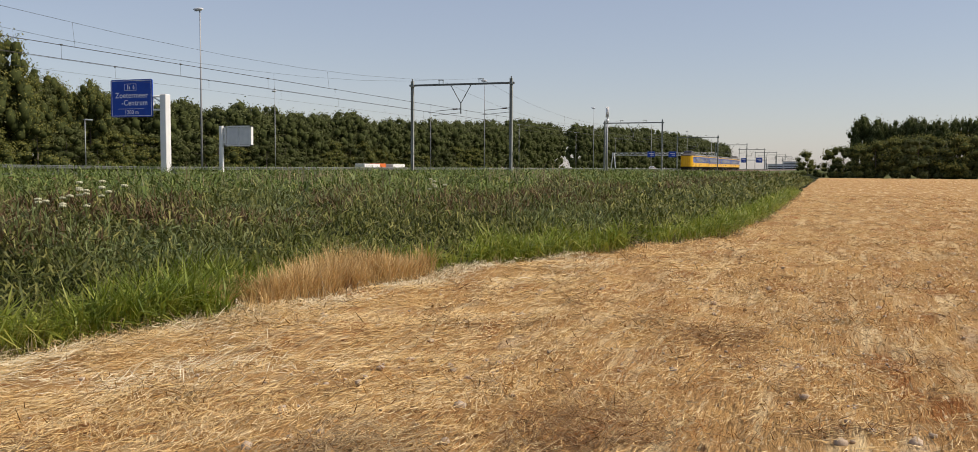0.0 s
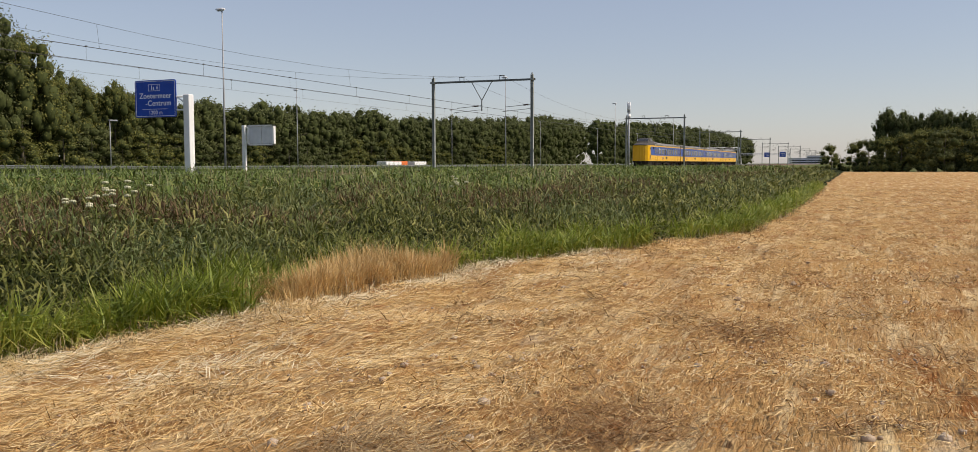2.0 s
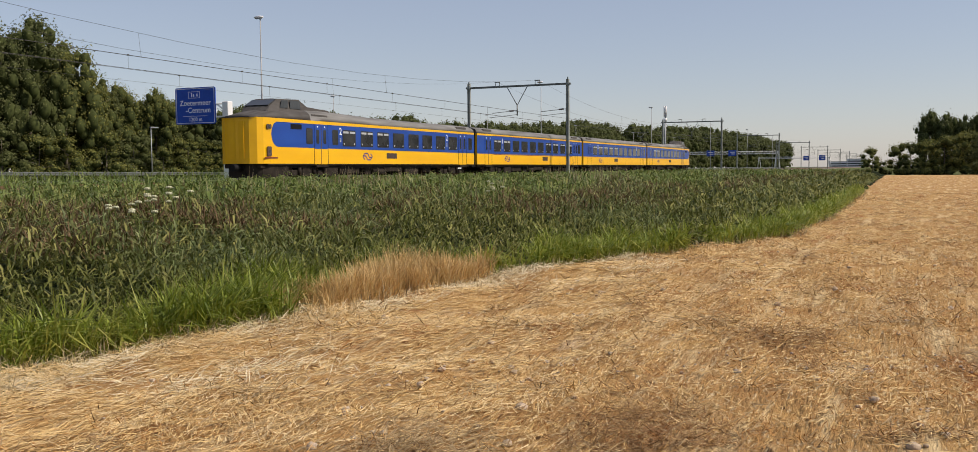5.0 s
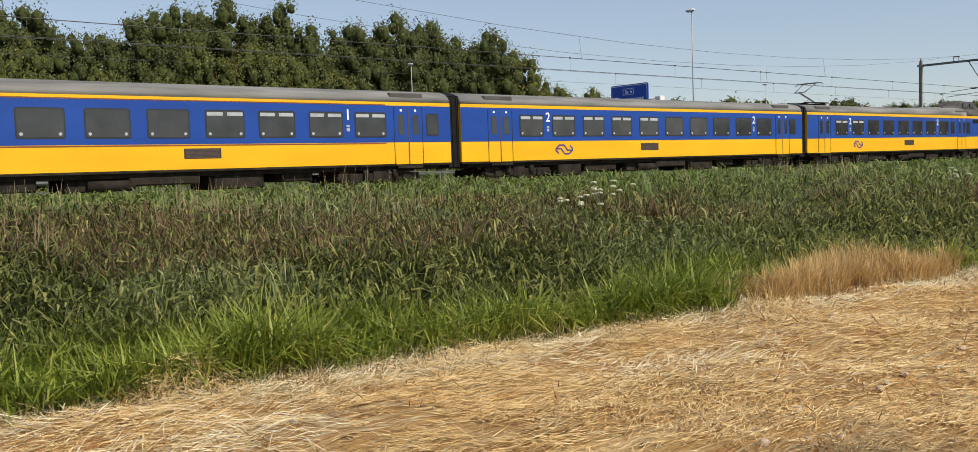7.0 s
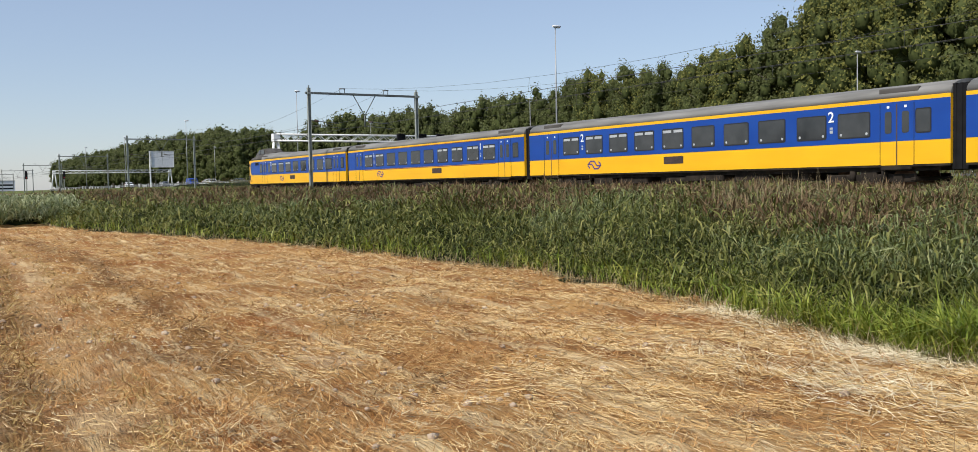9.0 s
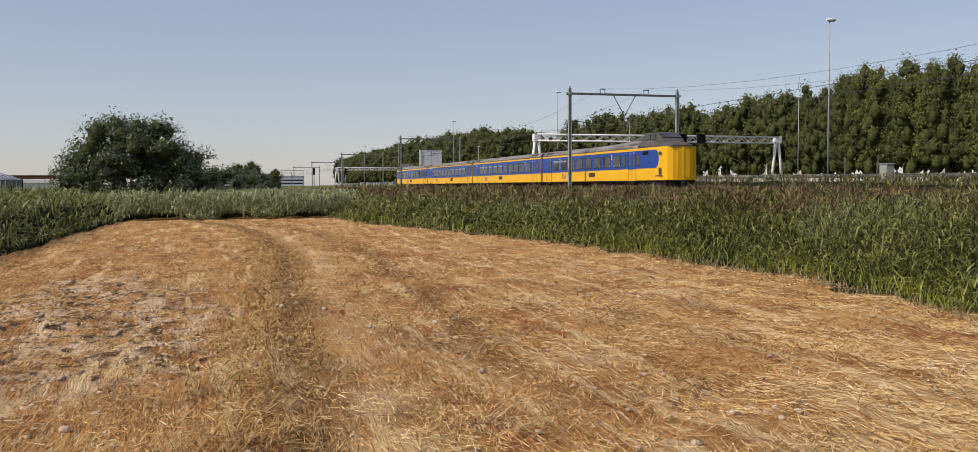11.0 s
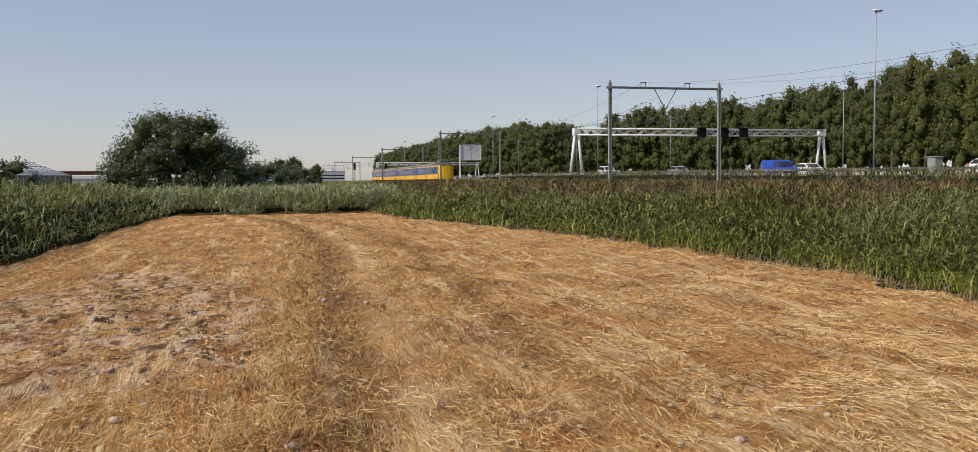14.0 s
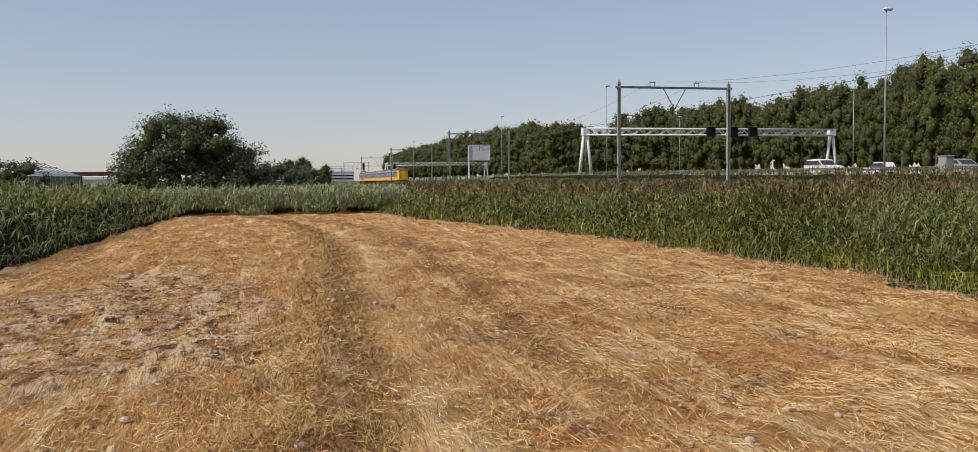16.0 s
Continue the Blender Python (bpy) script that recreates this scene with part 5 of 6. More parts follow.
tree_row(-160, 122, 4.0, 112, POP, 0.92, 0.8, 1.05)
tree_row(-46, 62, 5.6, 106.5, YEL, 0.85, 1.5, 0.74)
tree_row(-235, -160, 4.6, 112, LOW, 0.95, 0.8)
tree_row(-235, 300, 9, 119, LOW, 1.0, 1.5, 0.95)
tree_row(-900, -235, 11, 113, LOW, 1.1, 2)
tree_row(-900, -235, 17, 122, LOW, 1.2, 2, 0.98)
tree_row(122, 372, 5.2, 112, DENSE, 1.2, 1.5)
tree_row(40, 300, 7, 124, DENSE, 1.2, 1.5, 0.85)
tree_row(384, 950, 12, 108, DENSE, 1.2, 2)
for i in range(66):
    x = -110 + 6.0 * i + float(rng.uniform(-2, 2))
    plant(SHRUB, x, 107 + float(rng.uniform(-1.5, 1.5)), 0.2, float(rng.uniform(4.0, 7.5)), 1.2, 7.0)
# wood at the end of the field: a row of poplars, with lower growth before and beside it
for i in range(28):
    y = -4.5 - 2.7 * i + float(rng.uniform(-0.6, 0.6))
    plant(DENSE, 197 + float(rng.uniform(-3, 3)) + y * 0.12, y, 0, 11.8 * float(rng.uniform(0.94, 1.05)), 0.78)
for i in range(30):
    y = 4.6 - 2.4 * i + float(rng.uniform(-1, 1))
    plant(SHRUB, 181 + min(0, y) * 0.15 + float(rng.uniform(-3, 3)), y, 0, float(np.interp(y, (-14, -6, 0, 5), (8.2, 6.4, 6.2, 4.6))) * float(rng.uniform(0.85, 1.1)), 1.1, 7.0)
# willow bushes beyond the reeds
big_bush = tree("willow_bush", 91, 5.4, 9.6, M_LEAF3, 42000, 0.085, bare=0.0, shape="bush", label="large dark green willow bush behind the reeds")
big_bush.matrix_basis = pose(-54.6, -4.7, 0, 0, 0, 40)
WILLOW = [tree("willow_bush", 95 + i, 3.2, 4.0, M_LEAF3, 5000, 0.10, bare=0.0, shape="bush", label="low willow bush behind the reeds") for i in range(2)]
for x, y, h in ((-62, 0.2, 3.0), (-66, 1.6, 2.6), (-64, -17.5, 3.2), (-56.5, -13.6, 3.0), (-58, -16.2, 3.2), (-80, 2.4, 2.8), (-96, 4.0, 3.0), (-110, 3.6, 3.6), (-53, -0.9, 2.7)):
    o = plant(WILLOW, x, y, 0, h, 1.0, 3.2)
    o["group"] = "willow bushes"
for x, y, h in ((-150, 4.8, 5.8), (-142, 2.6, 5.2), (-225, 12.8, 6.2), (-260, 14, 5.6)):
    plant(LOW, x, y, 0, h, 1.1)


# ---- reeds and grass along the railway ----
def canopy(x, y):
    """Height of the vegetation between field and railway."""
    d = y - np.interp(x, EX, EY)
    d = d * np.interp(x, (-10, -4), (1.7, 1.0))
    h = np.interp(d, (-0.2, 0.0, 0.5, 1.5, 3, 6, 12, 20), (0.1, 0.3, 0.5, 0.80, 1.08, 1.22, 1.27, 1.2))
    h = h + np.interp(x, (-60, -12, 0), (0.22, 0.12, 0.0)) * np.clip(d / 3, 0, 1)
    h = h * (1 + 0.10 * wave(x, y, 1.9, 1) + 0.09 * wave(x, y, 0.7, 4))
    return np.maximum(h, 0.08) + np.interp(y, (24.5, 28.6), (0, 0.15))


def strewn(n, x0, x1, y0, y1, keep, near=14.0):
    """Up to n random places in a strip, thinning with distance from where the camera stands."""
    out = []
    got = 0
    for _ in range(36):
        m = n * 2
        x, y = rng.uniform(x0, x1, m), rng.uniform(y0, y1, m)
        d = np.hypot(x, y)
        ok = (rng.random(m) < 1 / (1 + (d / near) ** 2)) & keep(x, y)
        out.append(np.stack([x[ok], y[ok]], 1))
        got += int(ok.sum())
        if got >= n:
            break
    return np.concatenate(out)[:n]


def leaves_on(name, n, x0, x1, y0, y1, keep, mat, length, width, low, label, rise=(0.35, 1.35), droop=(0.4, 1.9), near=14.0, blade=lenses):
    p = strewn(n, x0, x1, y0, y1, keep, near)
    m = len(p)
    d = np.hypot(p[:, 0], p[:, 1])
    h = canopy(p[:, 0], p[:, 1])
    z = h * (1 - (1 - low) * rng.random(m) ** 1.3) - 0.05
    L = rng.uniform(*length, m) * (1 + np.clip(d - 20, 0, 60) / 60)
    z = np.maximum(z - L * 0.35, 0.0)
    b = np.concatenate([p, z[:, None]], 1)
    w = rng.uniform(*width, m) * (1 + d / 26)
    v, t = blade(b, rng.uniform(0, 6.283, m), L, w, rng.uniform(*rise, m), rng.uniform(*droop, m), rng.uniform(-0.6, 0.6, m))
    return tagged(raw(name, v, t, [mat]), label, "vegetation", kind="stuff")


band = lambda x, y: y - np.interp(x, EX, EY)
xsr = np.concatenate([np.linspace(-140, -40, 60), np.linspace(-39, 40, 200), np.linspace(41, 200, 80)])
# solid filler below the leaves; closes the gaps and paints them as shaded
under = grid("reed_shade_sheet", xsr, lambda x: (float(edge(x)) + 0.12, 29.0), lambda x, y: np.maximum(canopy(x, y) * np.interp(band(x, y), (0, 0.6, 2), (0.05, 0.2, 0.5)) - 0.03, -0.05), M_UNDERSHADE, 70)
tagged(under, "solid dark sheet inside the reeds beside the railway, coloured as the shade between leaves", "reed bed", kind="stuff")
brown = lambda x, y: wave(x, y, 3.2, 2) + 0.5 * wave(x, y, 1.0, 6)
GREEN = lambda x, y: (band(x, y) > np.interp(x, (-6, 4, 12, 60), (13, 8, 5.0, 3.5)) + 1.4 * wave(x, y, 2.5)) & (x > -4 + 4 * wave(x, y, 3))
REEDY = lambda x, y: (band(x, y) > np.interp(x, (-9, -4), (0.15, 0.55)) + np.interp(x, (-9, -4), (0.12, 0.35)) * wave(x, y, 1.5)) & (band(x, y) < 15 + 3 * wave(x, y, 4))
leaves_on("reed_leaves", 120000, -24, 26, 3, 24, lambda x, y: REEDY(x, y) & (np.hypot(x, y) < 25) & ~(GREEN(x, y) & (rng.random(len(x)) < 0.7)), M_REED, (0.16, 0.44), (0.012, 0.023), 0.30, "dense dark green common reed leaves", near=14)
leaves_on("distant_reed_leaves", 70000, -75, 120, 3, 27, lambda x, y: REEDY(x, y) & (np.hypot(x, y) > 21) & ~(GREEN(x, y) & (rng.random(len(x)) < 0.8)), M_REED, (0.25, 0.50), (0.018, 0.032), 0.35, "dense dark green reed leaves farther off", near=40)
leaves_on("green_reed_leaves", 62000, -20, 130, 8, 29, GREEN, M_WEED, (0.22, 0.46), (0.016, 0.032), 0.45, "bright green reed leaves nearer the track", near=22)
leaves_on("bluish_reed_leaves", 26000, -75, 60, 4, 20, lambda x, y: (band(x, y) > 1.0) & (wave(x, y, 2.0, 9) > 0.35) & (band(x, y) < 8) & ~GREEN(x, y), M_BLUEREED, (0.22, 0.48), (0.008, 0.016), 0.5, "bluish green reed leaves catching the light")
leaves_on("reed_plumes", 80000, -75, 110, 5, 24, lambda x, y: (band(x, y) > 2.0) & (band(x, y) < np.interp(x, (-4, 4, 12), (18, 10, 6))) & (brown(x, y) > np.interp(x, (-20, 5), (-0.9, -0.35))) & ~GREEN(x, y), M_PLUME, (0.12, 0.28), (0.007, 0.015), 0.78, "purplish brown reed plumes", rise=(0.8, 1.5), droop=(0.2, 1.3), near=16, blade=spikes)
leaves_on("far_reed_plumes", 34000, -80, -8, 6, 26, lambda x, y: (band(x, y) > 2.2) & (brown(x, y) > -0.8), M_PLUME, (0.16, 0.34), (0.016, 0.03), 0.8, "purplish brown reed plumes farther off", rise=(0.8, 1.5), droop=(0.2, 1.3), near=40, blade=spikes)
leaves_on("dead_stalks", 1800, -30, 40, 6, 20, lambda x, y: (band(x, y) > 2.5) & (wave(x, y, 2.6, 12) > 0.5), M_DRYSTALK, (0.4, 0.8), (0.004, 0.007), 0.9, "pale dead reed stalks among the green", rise=(1.3, 1.57), droop=(0.0, 0.3))
DRY = lambda x, y: (x > 8.15 + 0.2 * wave(x, y, 0.3)) & (x < 12.6) & (band(x, y) < 0.62 + 0.2 * wave(x, y, 0.8, 3)) & (band(x, y) > -0.1)


def tufts(name, n, x0, x1, y0, y1, keep, mat, length, width, label, rise=(1.1, 1.55), droop=(0.2, 0.9), near=12.0):
    p = strewn(n, x0, x1, y0, y1, keep, near)
    m = len(p)
    d = np.hypot(p[:, 0], p[:, 1])
    L = rng.uniform(*length, m) * (1 + 0.25 * wave(p[:, 0], p[:, 1], 0.5, 3))
    b = np.concatenate([p, np.full((m, 1), -0.02)], 1)
    v, t = lenses(b, rng.uniform(0, 6.283, m), L, rng.uniform(*width, m) * (1 + d / 22), rng.uniform(*rise, m), rng.uniform(*droop, m), rng.uniform(-0.5, 0.5, m))
    return tagged(raw(name, v, t, [mat]), label, "grass", kind="stuff")


tufts("fresh_grass", 85000, -60, 60, 1.5, 12, lambda x, y: (band(x, y) > 0.0) & (band(x, y) < 1.15 + 1.15 * wave(x, y, 1.5)) & ~DRY(x, y) & (rng.random(len(x)) < np.interp(x, (-9, -3), (0.08, 1)) * np.clip(1.1 + wave(x, y, 0.9, 7), 0.25, 1)), M_GRASS, (0.22, 0.72), (0.008, 0.016), "bright green tall grass along the field edge", rise=(0.85, 1.5), droop=(0.3, 1.6))
tufts("dry_grass", 9000, 7.4, 13.6, 5, 8, lambda x, y: DRY(x, y) & (wave(x, y, 0.35, 5) > -0.45), M_DRY, (0.2, 0.56), (0.005, 0.010), "patch of tall dry orange grass at the field edge", rise=(1.05, 1.57), droop=(0.0, 0.9), near=30)
tufts("edge_grass", 8000, -48, 60, 1, 11, lambda x, y: np.abs(band(x, y) + 0.02) < 0.22, M_DRYSTALK, (0.12, 0.36), (0.004, 0.007), "dry yellow grass fringe where the mower turned", rise=(0.5, 1.5))

# reeds on the other side and at the field's far end
def far_reeds(x, y):
    s = np.interp(x, (-60, -47, -40, -18, -8), (-4.0, -4.2, -4.6, -4.9, -6.0))
    return ((y < s - 0.1) & (y > s - 7)) | ((x < -47 + 0.6 * wave(x, y, 1.3)) & (y < 7) & (y > -30))


def bank_h(x, y):
    s = np.interp(x, (-60, -47, -40, -18, -8), (-4.0, -4.2, -4.6, -4.9, -6.0))
    return np.where(x < -46, np.clip((-46.4 - x) / 1.2, 0.05, 1), np.clip((s - y) / 0.9, 0.05, 1)) * (np.interp(x, (-50, -44, -20), (1.35, 1.5, 1.7)) + 0.12 * wave(x, y, 1.5))


for nm, n, mt, x1 in (("bank_reeds", 26000, M_REED, -7), ("pale_bank_reeds", 16000, M_BLUEREED, -7), ("end_reeds", 30000, M_PALEREED, -46)):
    p = strewn(n, -58 if x1 < -40 else -75, x1, -16, 8, far_reeds, 40.0)
    m = len(p)
    d = np.hypot(p[:, 0], p[:, 1])
    h = bank_h(p[:, 0], p[:, 1])
    z = np.maximum(h * (1 - 0.7 * rng.random(m)) - 0.25, 0)
    v, t = lenses(np.concatenate([p, z[:, None]], 1), rng.uniform(0, 6.283, m), rng.uniform(0.35, 0.75, m), rng.uniform(0.014, 0.028, m) * (1 + d / 26), rng.uniform(0.7, 1.4, m), rng.uniform(0.3, 1.5, m), rng.uniform(-0.6, 0.6, m))
    tagged(raw(nm, v, t, [mt]), "green reeds on the ditch bank beyond the field", "reeds", kind="stuff")
# filler sheets inside these reeds, their dark colour standing for shade
xb = np.linspace(-75, -50.2, 40)
tagged(grid("end_shade_sheet", xb, lambda x: (-30.0, 7.0), lambda x, y: np.clip((-50.2 - x) / 1.5, 0, 1) * (0.75 + 0.08 * wave(x, y, 1.5)) - 0.05, M_UNDERSHADE, 50), "solid sheet inside the reeds at the field's end, coloured as leaf shade", "reed bed", kind="stuff")
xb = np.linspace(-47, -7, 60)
tagged(grid("bank_shade_sheet", xb, lambda x: (float(np.interp(x, (-60, -47, -40, -18, -8), (-4.0, -4.2, -4.6, -4.9, -6.0))) - 0.1, -14.0), lambda x, y: np.clip((np.interp(x, (-60, -47, -40, -18, -8), (-4.0, -4.2, -4.6, -4.9, -6.0)) - 0.1 - y) / 0.9, 0, 1) * (0.95 + 0.08 * wave(x, y, 1.5)) - 0.05, M_UNDERSHADE, 30), "solid sheet inside the reeds on the ditch bank, coloured as leaf shade", "reed bed", kind="stuff")


p = strewn(30000, -170, 260, 39.4, 50.5, lambda x, y: np.abs(y - 44) < 9, 90.0)
m = len(p)
z = np.interp(p[:, 1], (40, 44.5, 46.5, 50.4), (0.5, 0.0, 0.35, 0.9))
v, t = lenses(np.concatenate([p, z[:, None]], 1), rng.uniform(0, 6.283, m), rng.uniform(0.6, 1.2, m) * np.interp(p[:, 0], (-40, 30), (0.75, 1.2)), rng.uniform(0.03, 0.07, m), rng.uniform(0.9, 1.5, m), rng.uniform(0.1, 1.2, m), rng.uniform(-0.6, 0.6, m))
tagged(raw("verge_weeds", v, t, [M_WEED]), "tall weeds between railway and motorway", "vegetation", kind="stuff")

for nm, n, mt, wid in (("trackside_reeds", 15000, M_REED, (0.04, 0.08)), ("trackside_plumes", 9000, M_PLUME, (0.03, 0.06))):
    p = strewn(n, -170, -12, 40.5, 47.5, lambda x, y: wave(x, y, 5, 3) > -0.9, 80.0)
    m = len(p)
    h = (np.interp(p[:, 0], (-150, -100, -60, -12), (3.0, 2.65, 2.25, 1.4)) + 0.22 * wave(p[:, 0], p[:, 1], 2.5, 5))
    z = np.interp(p[:, 1], (40, 44.5, 46.5, 50.4), (0.5, 0.0, 0.35, 0.9)) + h * (1 - 0.75 * rng.random(m)) - 0.45
    v, t = lenses(np.concatenate([p, z[:, None]], 1), rng.uniform(0, 6.283, m), rng.uniform(0.4, 0.8, m), rng.uniform(*wid, m), rng.uniform(0.7, 1.5, m), rng.uniform(0.1, 1.2, m), rng.uniform(-0.6, 0.6, m))
    tagged(raw(nm, v, t, [mt]), "tall brown and green growth between railway and motorway", "vegetation", kind="stuff")
# same filler in the trackside growth, with leaf shade as its colour
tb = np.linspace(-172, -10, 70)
tagged(grid("trackside_shade_sheet", tb, lambda x: (40.6, 47.4), lambda x, y: np.interp(y, (40.6, 42, 44, 46, 47.4), (0.3, 0.6, 0.6, 0.6, 0.3)) + np.interp(x, (-150, -100, -60, -12), (1.7, 1.45, 1.1, 0.3)) + 0.12 * wave(x, y, 2.5, 5), M_UNDERSHADE, 14), "solid sheet inside the growth between railway and motorway, coloured as leaf shade", "vegetation", kind="stuff")

# white umbels standing above the reeds
def umbel(x, y, h):
    u = empty("hogweed", pose(x, y, 0))
    r = np.random.default_rng(int(abs(x) * 100))
    rows, heads = [((0, 0, 0.1), (0, 0, h - 0.1), 0.006, 0.004)], []
    for i in range(4):
        a = i * 1.7
        q = (0.06 * i ** 0.6 * math.cos(a) * 1.6, 0.06 * i ** 0.6 * math.sin(a) * 1.6, h - 0.02 + float(r.uniform(-0.08, 0.08)))
        rows.append(((0, 0, h - 0.3), q, 0.0025))
        heads.append(q)
    part("stem", tubes(*rows, n=5), M_WEED, u)
    for q in heads:
        bm = bmesh.new()
        for k in range(12):
            b, rr = k * 2.4, 0.032 * math.sqrt(k / 12)
            tube(bm, (q[0] + rr * math.cos(b), q[1] + rr * math.sin(b), q[2] - 9 * rr * rr), (q[0] + rr * math.cos(b), q[1] + rr * math.sin(b), q[2] + 0.022 - 9 * rr * rr), 0.012, n=5)
        part("flower_head", bm, M_UMBEL, u)
    return tagged(u, "white flowering hogweed above the reeds", "flower", "hogweed plants")


for x, y, h in ((8.1, 8.4, 1.22), (8.35, 8.3, 1.2), (8.75, 8.45, 1.33), (8.95, 8.3, 1.36), (8.9, 8.6, 1.28), (16.3, 7.3, 1.3), (16.5, 7.4, 1.25)):
    umbel(x, y, h)


# ---- straw on the field ----
def pale(x, y):
    d = np.interp(x, EX, EY) - y
    return np.interp(d, (-0.2, 0.3, 2.5, 4.5, 7), (0.5, 1.0, 0.95, 0.4, 0.15)) * np.interp(x, (-30, -8, -2), (0.35, 0.6, 1))


def straw(name, n, weight, mat, length, width, rise, spread, label, near=10.5, droop=(-0.15, 0.5), x0=-44.0, x1=60.0, blade=spikes):
    def keep(x, y):
        w = weight(x, y) * (1 - 0.7 * bare_patch(x, y)) * (1 - 0.45 * np.clip(ruts(x, y)[1], 0, 1)) * (1 - 0.6 * np.clip(ruts(x, y)[0], 0, 1))
        return (y < np.interp(x, EX, EY) + 0.25) & (y > south(x)) & (rng.random(len(x)) < w) & (np.hypot(x, y) > 2.5)
    p = strewn(n, x0, x1, -6, 9.6, keep, near)
    m = len(p)
    d = np.hypot(p[:, 0], p[:, 1])
    base = np.concatenate([p, (field_z(p[:, 0], p[:, 1]) + rng.uniform(0.0, 0.05, m))[:, None]], 1)
    swirl = 0.55 * wave(p[:, 0], p[:, 1], 1.0, 8) - 0.1
    way = swirl + rng.normal(0, spread, m) + math.pi * rng.integers(0, 2, m)
    v, t = blade(base, way, rng.uniform(*length, m), rng.uniform(*width, m) * (1 + d / 13), rng.uniform(*rise, m), rng.uniform(*droop, m), rng.uniform(-0.7, 0.7, m))
    return tagged(raw(name, v, t, [mat]), label, "straw", kind="stuff")


clump = lambda s, seed, cut: (lambda x, y: np.clip((wave(x, y, s, seed) + 0.6 * wave(x, y, s * 0.35, seed + 3) - cut) * 1.6, 0.06, 1))
straw("loose_straw", 190000, lambda x, y: pale(x, y) * clump(0.9, 1, -0.6)(x, y), M_STRAW, (0.05, 0.21), (0.0022, 0.0038), (-0.02, 0.25), 0.55, "pale loose straw stalks left by the mower")
straw("reddish_stubble", 120000, lambda x, y: (1.1 - 0.8 * pale(x, y)) * clump(0.8, 5, -0.5)(x, y), M_RUST, (0.04, 0.15), (0.0026, 0.0046), (0.05, 0.8), 0.9, "reddish brown dry grass stubble")
straw("short_straw", 52000, lambda x, y: 0.12 + 0.6 * clump(1.6, 31, 0.0)(x, y), M_STRAW, (0.05, 0.18), (0.0028, 0.005), (0.0, 0.35), 0.7, "short straw litter over the field", near=12)
straw("hay_clumps", 30000, clump(0.7, 14, 0.75), M_GREY, (0.08, 0.26), (0.003, 0.006), (0.1, 0.8), 1.2, "tangled greyish hay clumps", droop=(0.0, 0.9))


def swath(x, y):
    """A band of bleached straw that the mower threw against the reeds, with loose wisps further in."""
    d = np.interp(x, EX, EY) - y
    return (np.exp(-((d - 0.25) / 0.3) ** 2) + 0.22 * np.exp(-((d - 1.5) / 0.5) ** 2) * (wave(x, y, 1.3, 9) > 0.1)) * np.clip(0.55 + 0.7 * wave(x, y, 0.9, 17), 0.1, 1)


straw("straw_swath", 20000, swath, M_SWATH, (0.10, 0.34), (0.0026, 0.0044), (0.0, 0.45), 0.6, "bleached pale straw thrown up along the reeds", x0=-8.0, x1=16.0, blade=lenses)


def beside_path(x, y):
    off = y - np.interp(x, PX, PY)
    return ((off < -0.2) & (off > -1.2 - 0.3 * wave(x, y, 0.8)) | (off > 0.3) & (off < 0.6) & (wave(x, y, 0.8, 4) > 0)) * (x < -3) * 0.8


straw("dark_tangles", 34000, lambda x, y: clump(0.55, 27, 0.95)(x, y) - 0.06 + 1.0 * np.clip(ruts(x, y)[0], 0, 1) + 0.5 * bare_patch(x, y) * (wave(x, y, 0.5, 2) > 0), M_DARKHAY, (0.06, 0.22), (0.003, 0.0055), (0.05, 0.7), 1.2, "dark tangles of old grass in the stubble", droop=(0.0, 0.9))
straw("path_grass", 16000, beside_path, M_OLIVE, (0.08, 0.2), (0.004, 0.007), (0.1, 0.9), 1.2, "olive and tan longer grass beside the path", near=12)


def heap(name, x, y, r, h, n, mat, label, up=(-0.2, 0.5)):
    """A loose heap of stalks lying across one another."""
    a, q = rng.uniform(0, 6.283, n), r * np.sqrt(rng.random(n))
    px, py = x + 1.5 * q * np.cos(a), y + q * np.sin(a)
    z = h * np.exp(-(q / (0.55 * r)) ** 2)
    v, t = lenses(np.stack([px, py, z * rng.uniform(0.3, 1, n)], 1), rng.uniform(0, 6.283, n), rng.uniform(0.12, 0.38, n), rng.uniform(0.003, 0.0055, n), rng.uniform(*up, n), rng.uniform(0, 0.9, n), rng.uniform(-0.6, 0.6, n))
    return tagged(raw(name, v, t, [mat]), label, "hay heap", "hay heaps", "stuff")


heap("hay_heap", 2.6, 6.75, 0.42, 0.34, 2600, M_STRAW, "small cone of dry hay at the field edge")
heap("hay_heap", 4.9, 6.2, 0.5, 0.14, 2200, M_STRAW, "flattened heap of pale straw")
heap("hay_heap", 6.6, 6.0, 0.5, 0.12, 2000, M_STRAW, "flattened heap of pale straw")
heap("hay_heap", 8.4, 5.65, 0.6, 0.16, 2600, M_STRAW, "flattened heap of pale straw")
heap("hay_heap", 0.2, 6.95, 0.3, 0.12, 900, M_STRAW, "tuft of upright pale straw at the field edge", (0.5, 1.4))
heap("hay_heap", -1.9, 7.3, 0.25, 0.1, 700, M_STRAW, "tuft of upright pale straw at the field edge", (0.5, 1.4))
heap("hay_heap", 9.1, 1.1, 0.4, 0.06, 1200, M_DARKHAY, "dark reddish tangle of dead grass")
heap("hay_heap", 5.6, 1.5, 0.5, 0.08, 1500, M_DARKHAY, "dark tangle of old hay")
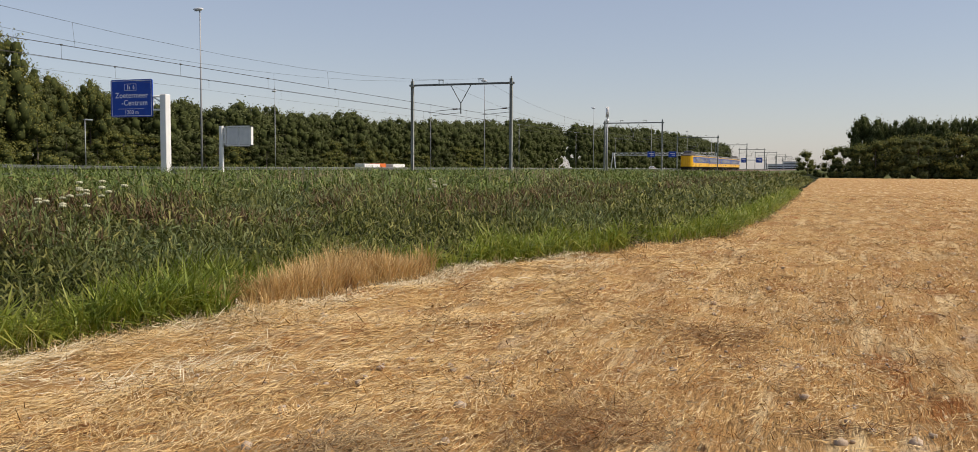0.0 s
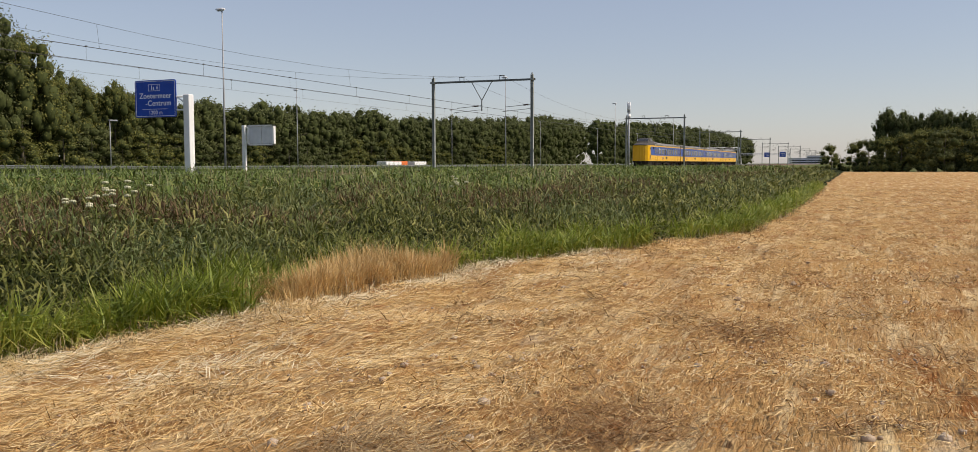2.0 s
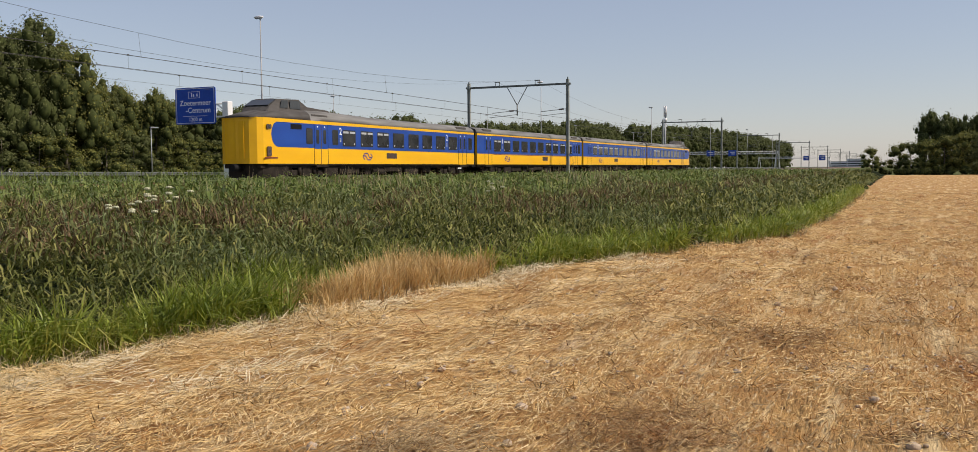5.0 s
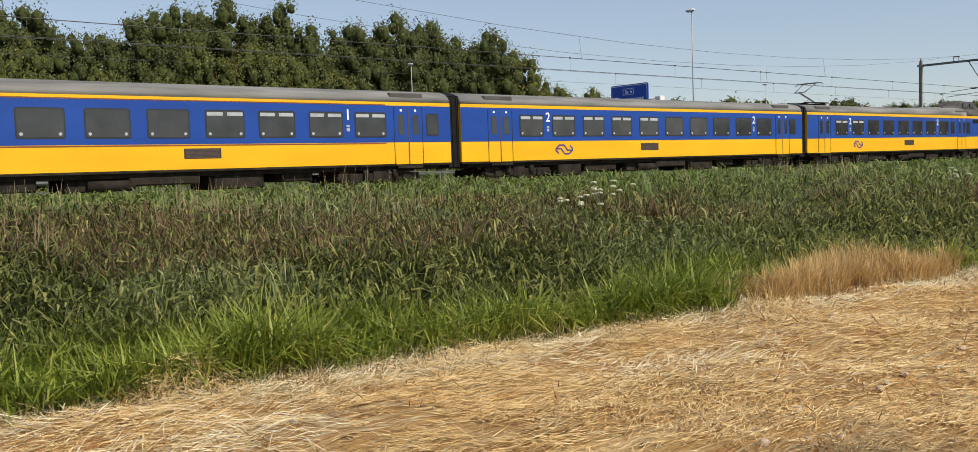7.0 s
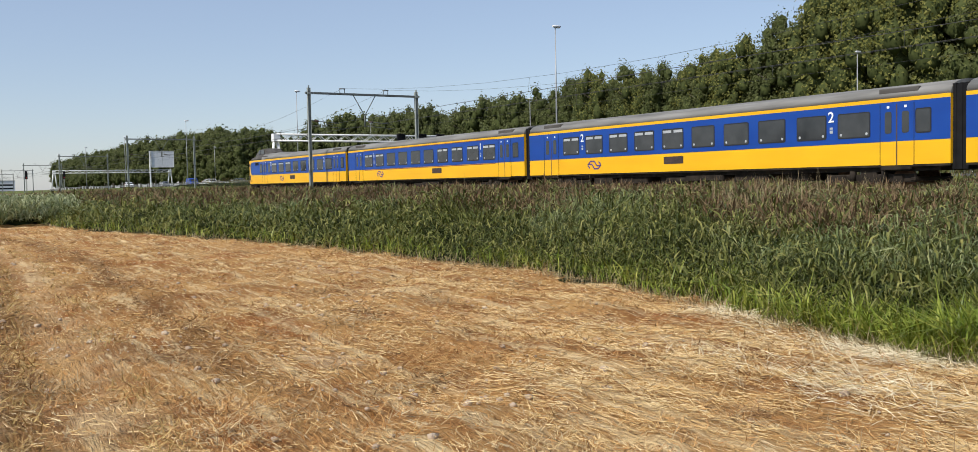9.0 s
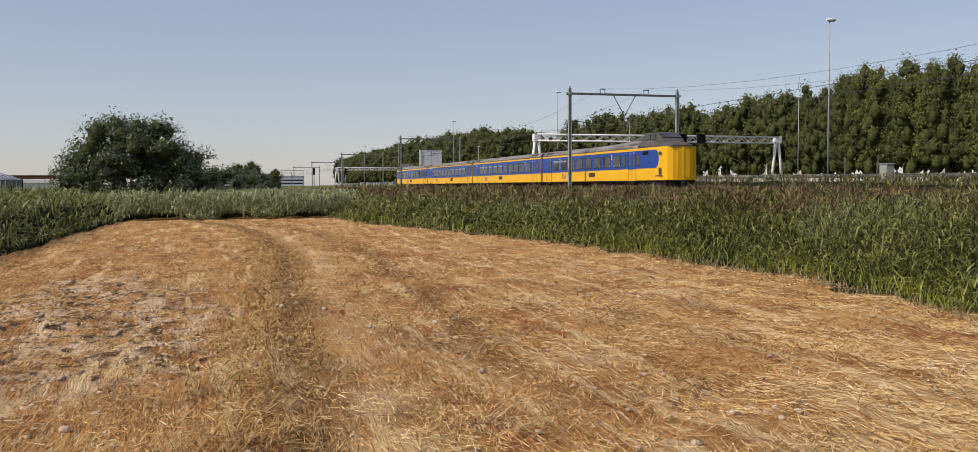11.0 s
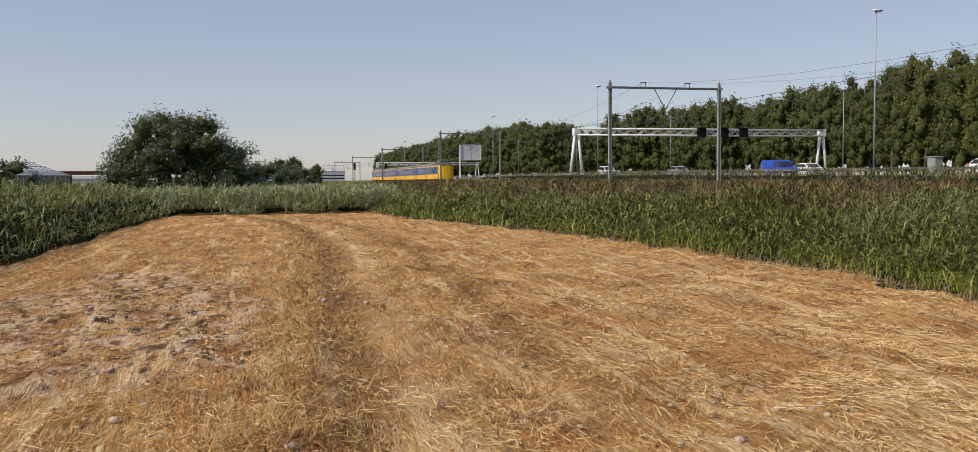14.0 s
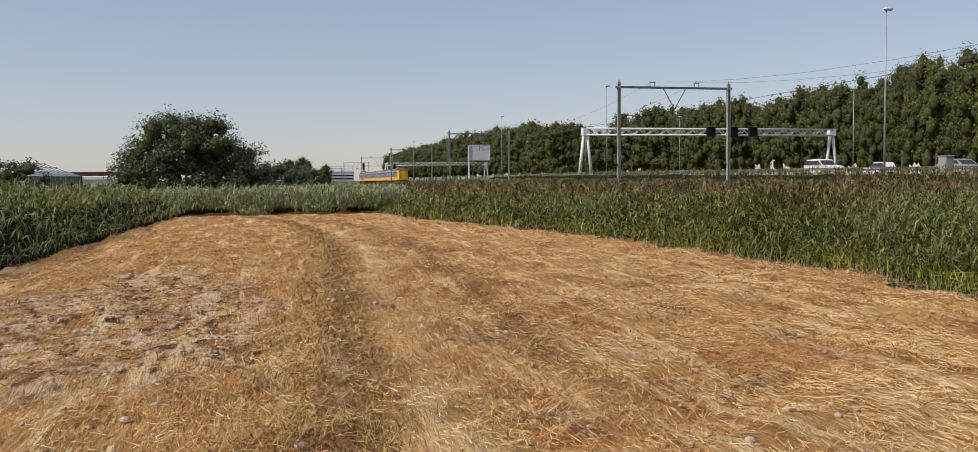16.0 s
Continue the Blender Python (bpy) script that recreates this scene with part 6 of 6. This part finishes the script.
heap("hay_heap", 4.6, 2.6, 0.45, 0.08, 1400, M_GREY, "grey tangle of old hay")
heap("hay_heap", -7.4, 4.2, 0.45, 0.09, 1200, M_RUST, "reddish tangle of old hay")
heap("hay_heap", -9.5, 5.2, 0.45, 0.08, 1000, M_RUST, "reddish tangle of old hay")


# clods of dry clay
ico = bmesh.new()
bmesh.ops.create_icosphere(ico, subdivisions=1, radius=1)
IV = np.array([v.co[:] for v in ico.verts])
IT = np.array([[v.index for v in f.verts] for f in ico.faces])
ico.free()
n = 1800
p = strewn(n, -30, 20, -5, 8, lambda x, y: ((clump(1.2, 21, 0.2)(x, y) > rng.random(len(x)) * 1.2)) & (y < np.interp(x, EX, EY) - 0.8) & (y > south(x)), 10.0)
n = len(p)
s = 0.012 + 0.035 * rng.random(n) ** 3
c = np.concatenate([p, (field_z(p[:, 0], p[:, 1]) + 0.01)[:, None]], 1)
v = (c[:, None] + IV[None] * s[:, None, None] * rng.uniform(0.7, 1.3, (n, len(IV), 1)) * np.array([1, 1, 0.7])).reshape(-1, 3)
t = (IT[None] + (np.arange(n) * len(IV))[:, None, None]).reshape(-1, 3)
tagged(raw("clay_clods", v, t, [M_CLOD]), "crumbs of dry clay among the straw", "clods", kind="stuff")

n = 400
a_ = rng.uniform(0, 6.283, n)
q_ = np.sqrt(rng.random(n)) * (1 + 0.25 * np.sin(3 * a_) + 0.15 * np.sin(7 * a_))
p = np.stack([-12.6 + 4.6 * q_ * np.cos(a_), -1.6 + 1.5 * q_ * np.sin(a_)], 1)
s = 0.010 + 0.035 * rng.random(n) ** 3
c = np.concatenate([p, field_z(p[:, 0], p[:, 1])[:, None]], 1)
v = (c[:, None] + IV[None] * s[:, None, None] * rng.uniform(0.6, 1.4, (n, len(IV), 1)) * np.array([1.3, 1.3, 0.32])).reshape(-1, 3)
t = (IT[None] + (np.arange(n) * len(IV))[:, None, None]).reshape(-1, 3)
tagged(raw("pale_clods", v, t, [M_PALESOIL]), "pale crumbly soil lying bare in the mown field", "clods", kind="stuff")


# ---- what moves ----
def motions():
    walk(train, [(0.5 * i, pose(48.85 + 34.36 * (5.5 - 0.5 * i), 0, 0)) for i in range(33)])

    def drive(car, t0, x0, speed, y):
        rows = []
        for t in (0.0, 2.0, 4.0, 6.0, 8.0, 10.0, 11.0, 12.0, 13.0, 14.0, 15.0, 16.0):
            x = x0 + speed * (t - t0)
            rows.append((t, pose(x, y, road_z(x), 0, 0, 0 if speed > 0 else 180)))
        walk(car, rows)

    drive(blue_van, 12.5, -127.7, 24.9, 55.0)
    drive(white_suv, 12.5, -101.5, 27.8, 55.0)
    drive(white_car, 14.5, -77.9, 25.0, 58.7)
    drive(dark_car, 12.5, -97.9, 26.5, 58.7)
    drive(brown_car, 12.5, -85.4, 26.5, 58.7)
    drive(late_car, 16.0, -84.0, 29.0, 55.0)
    drive(silver_car, 15.0, -96.0, 27.0, 58.7)
    drive(far_car, 16.0, -109.0, -33.0, 80.0)


motions()
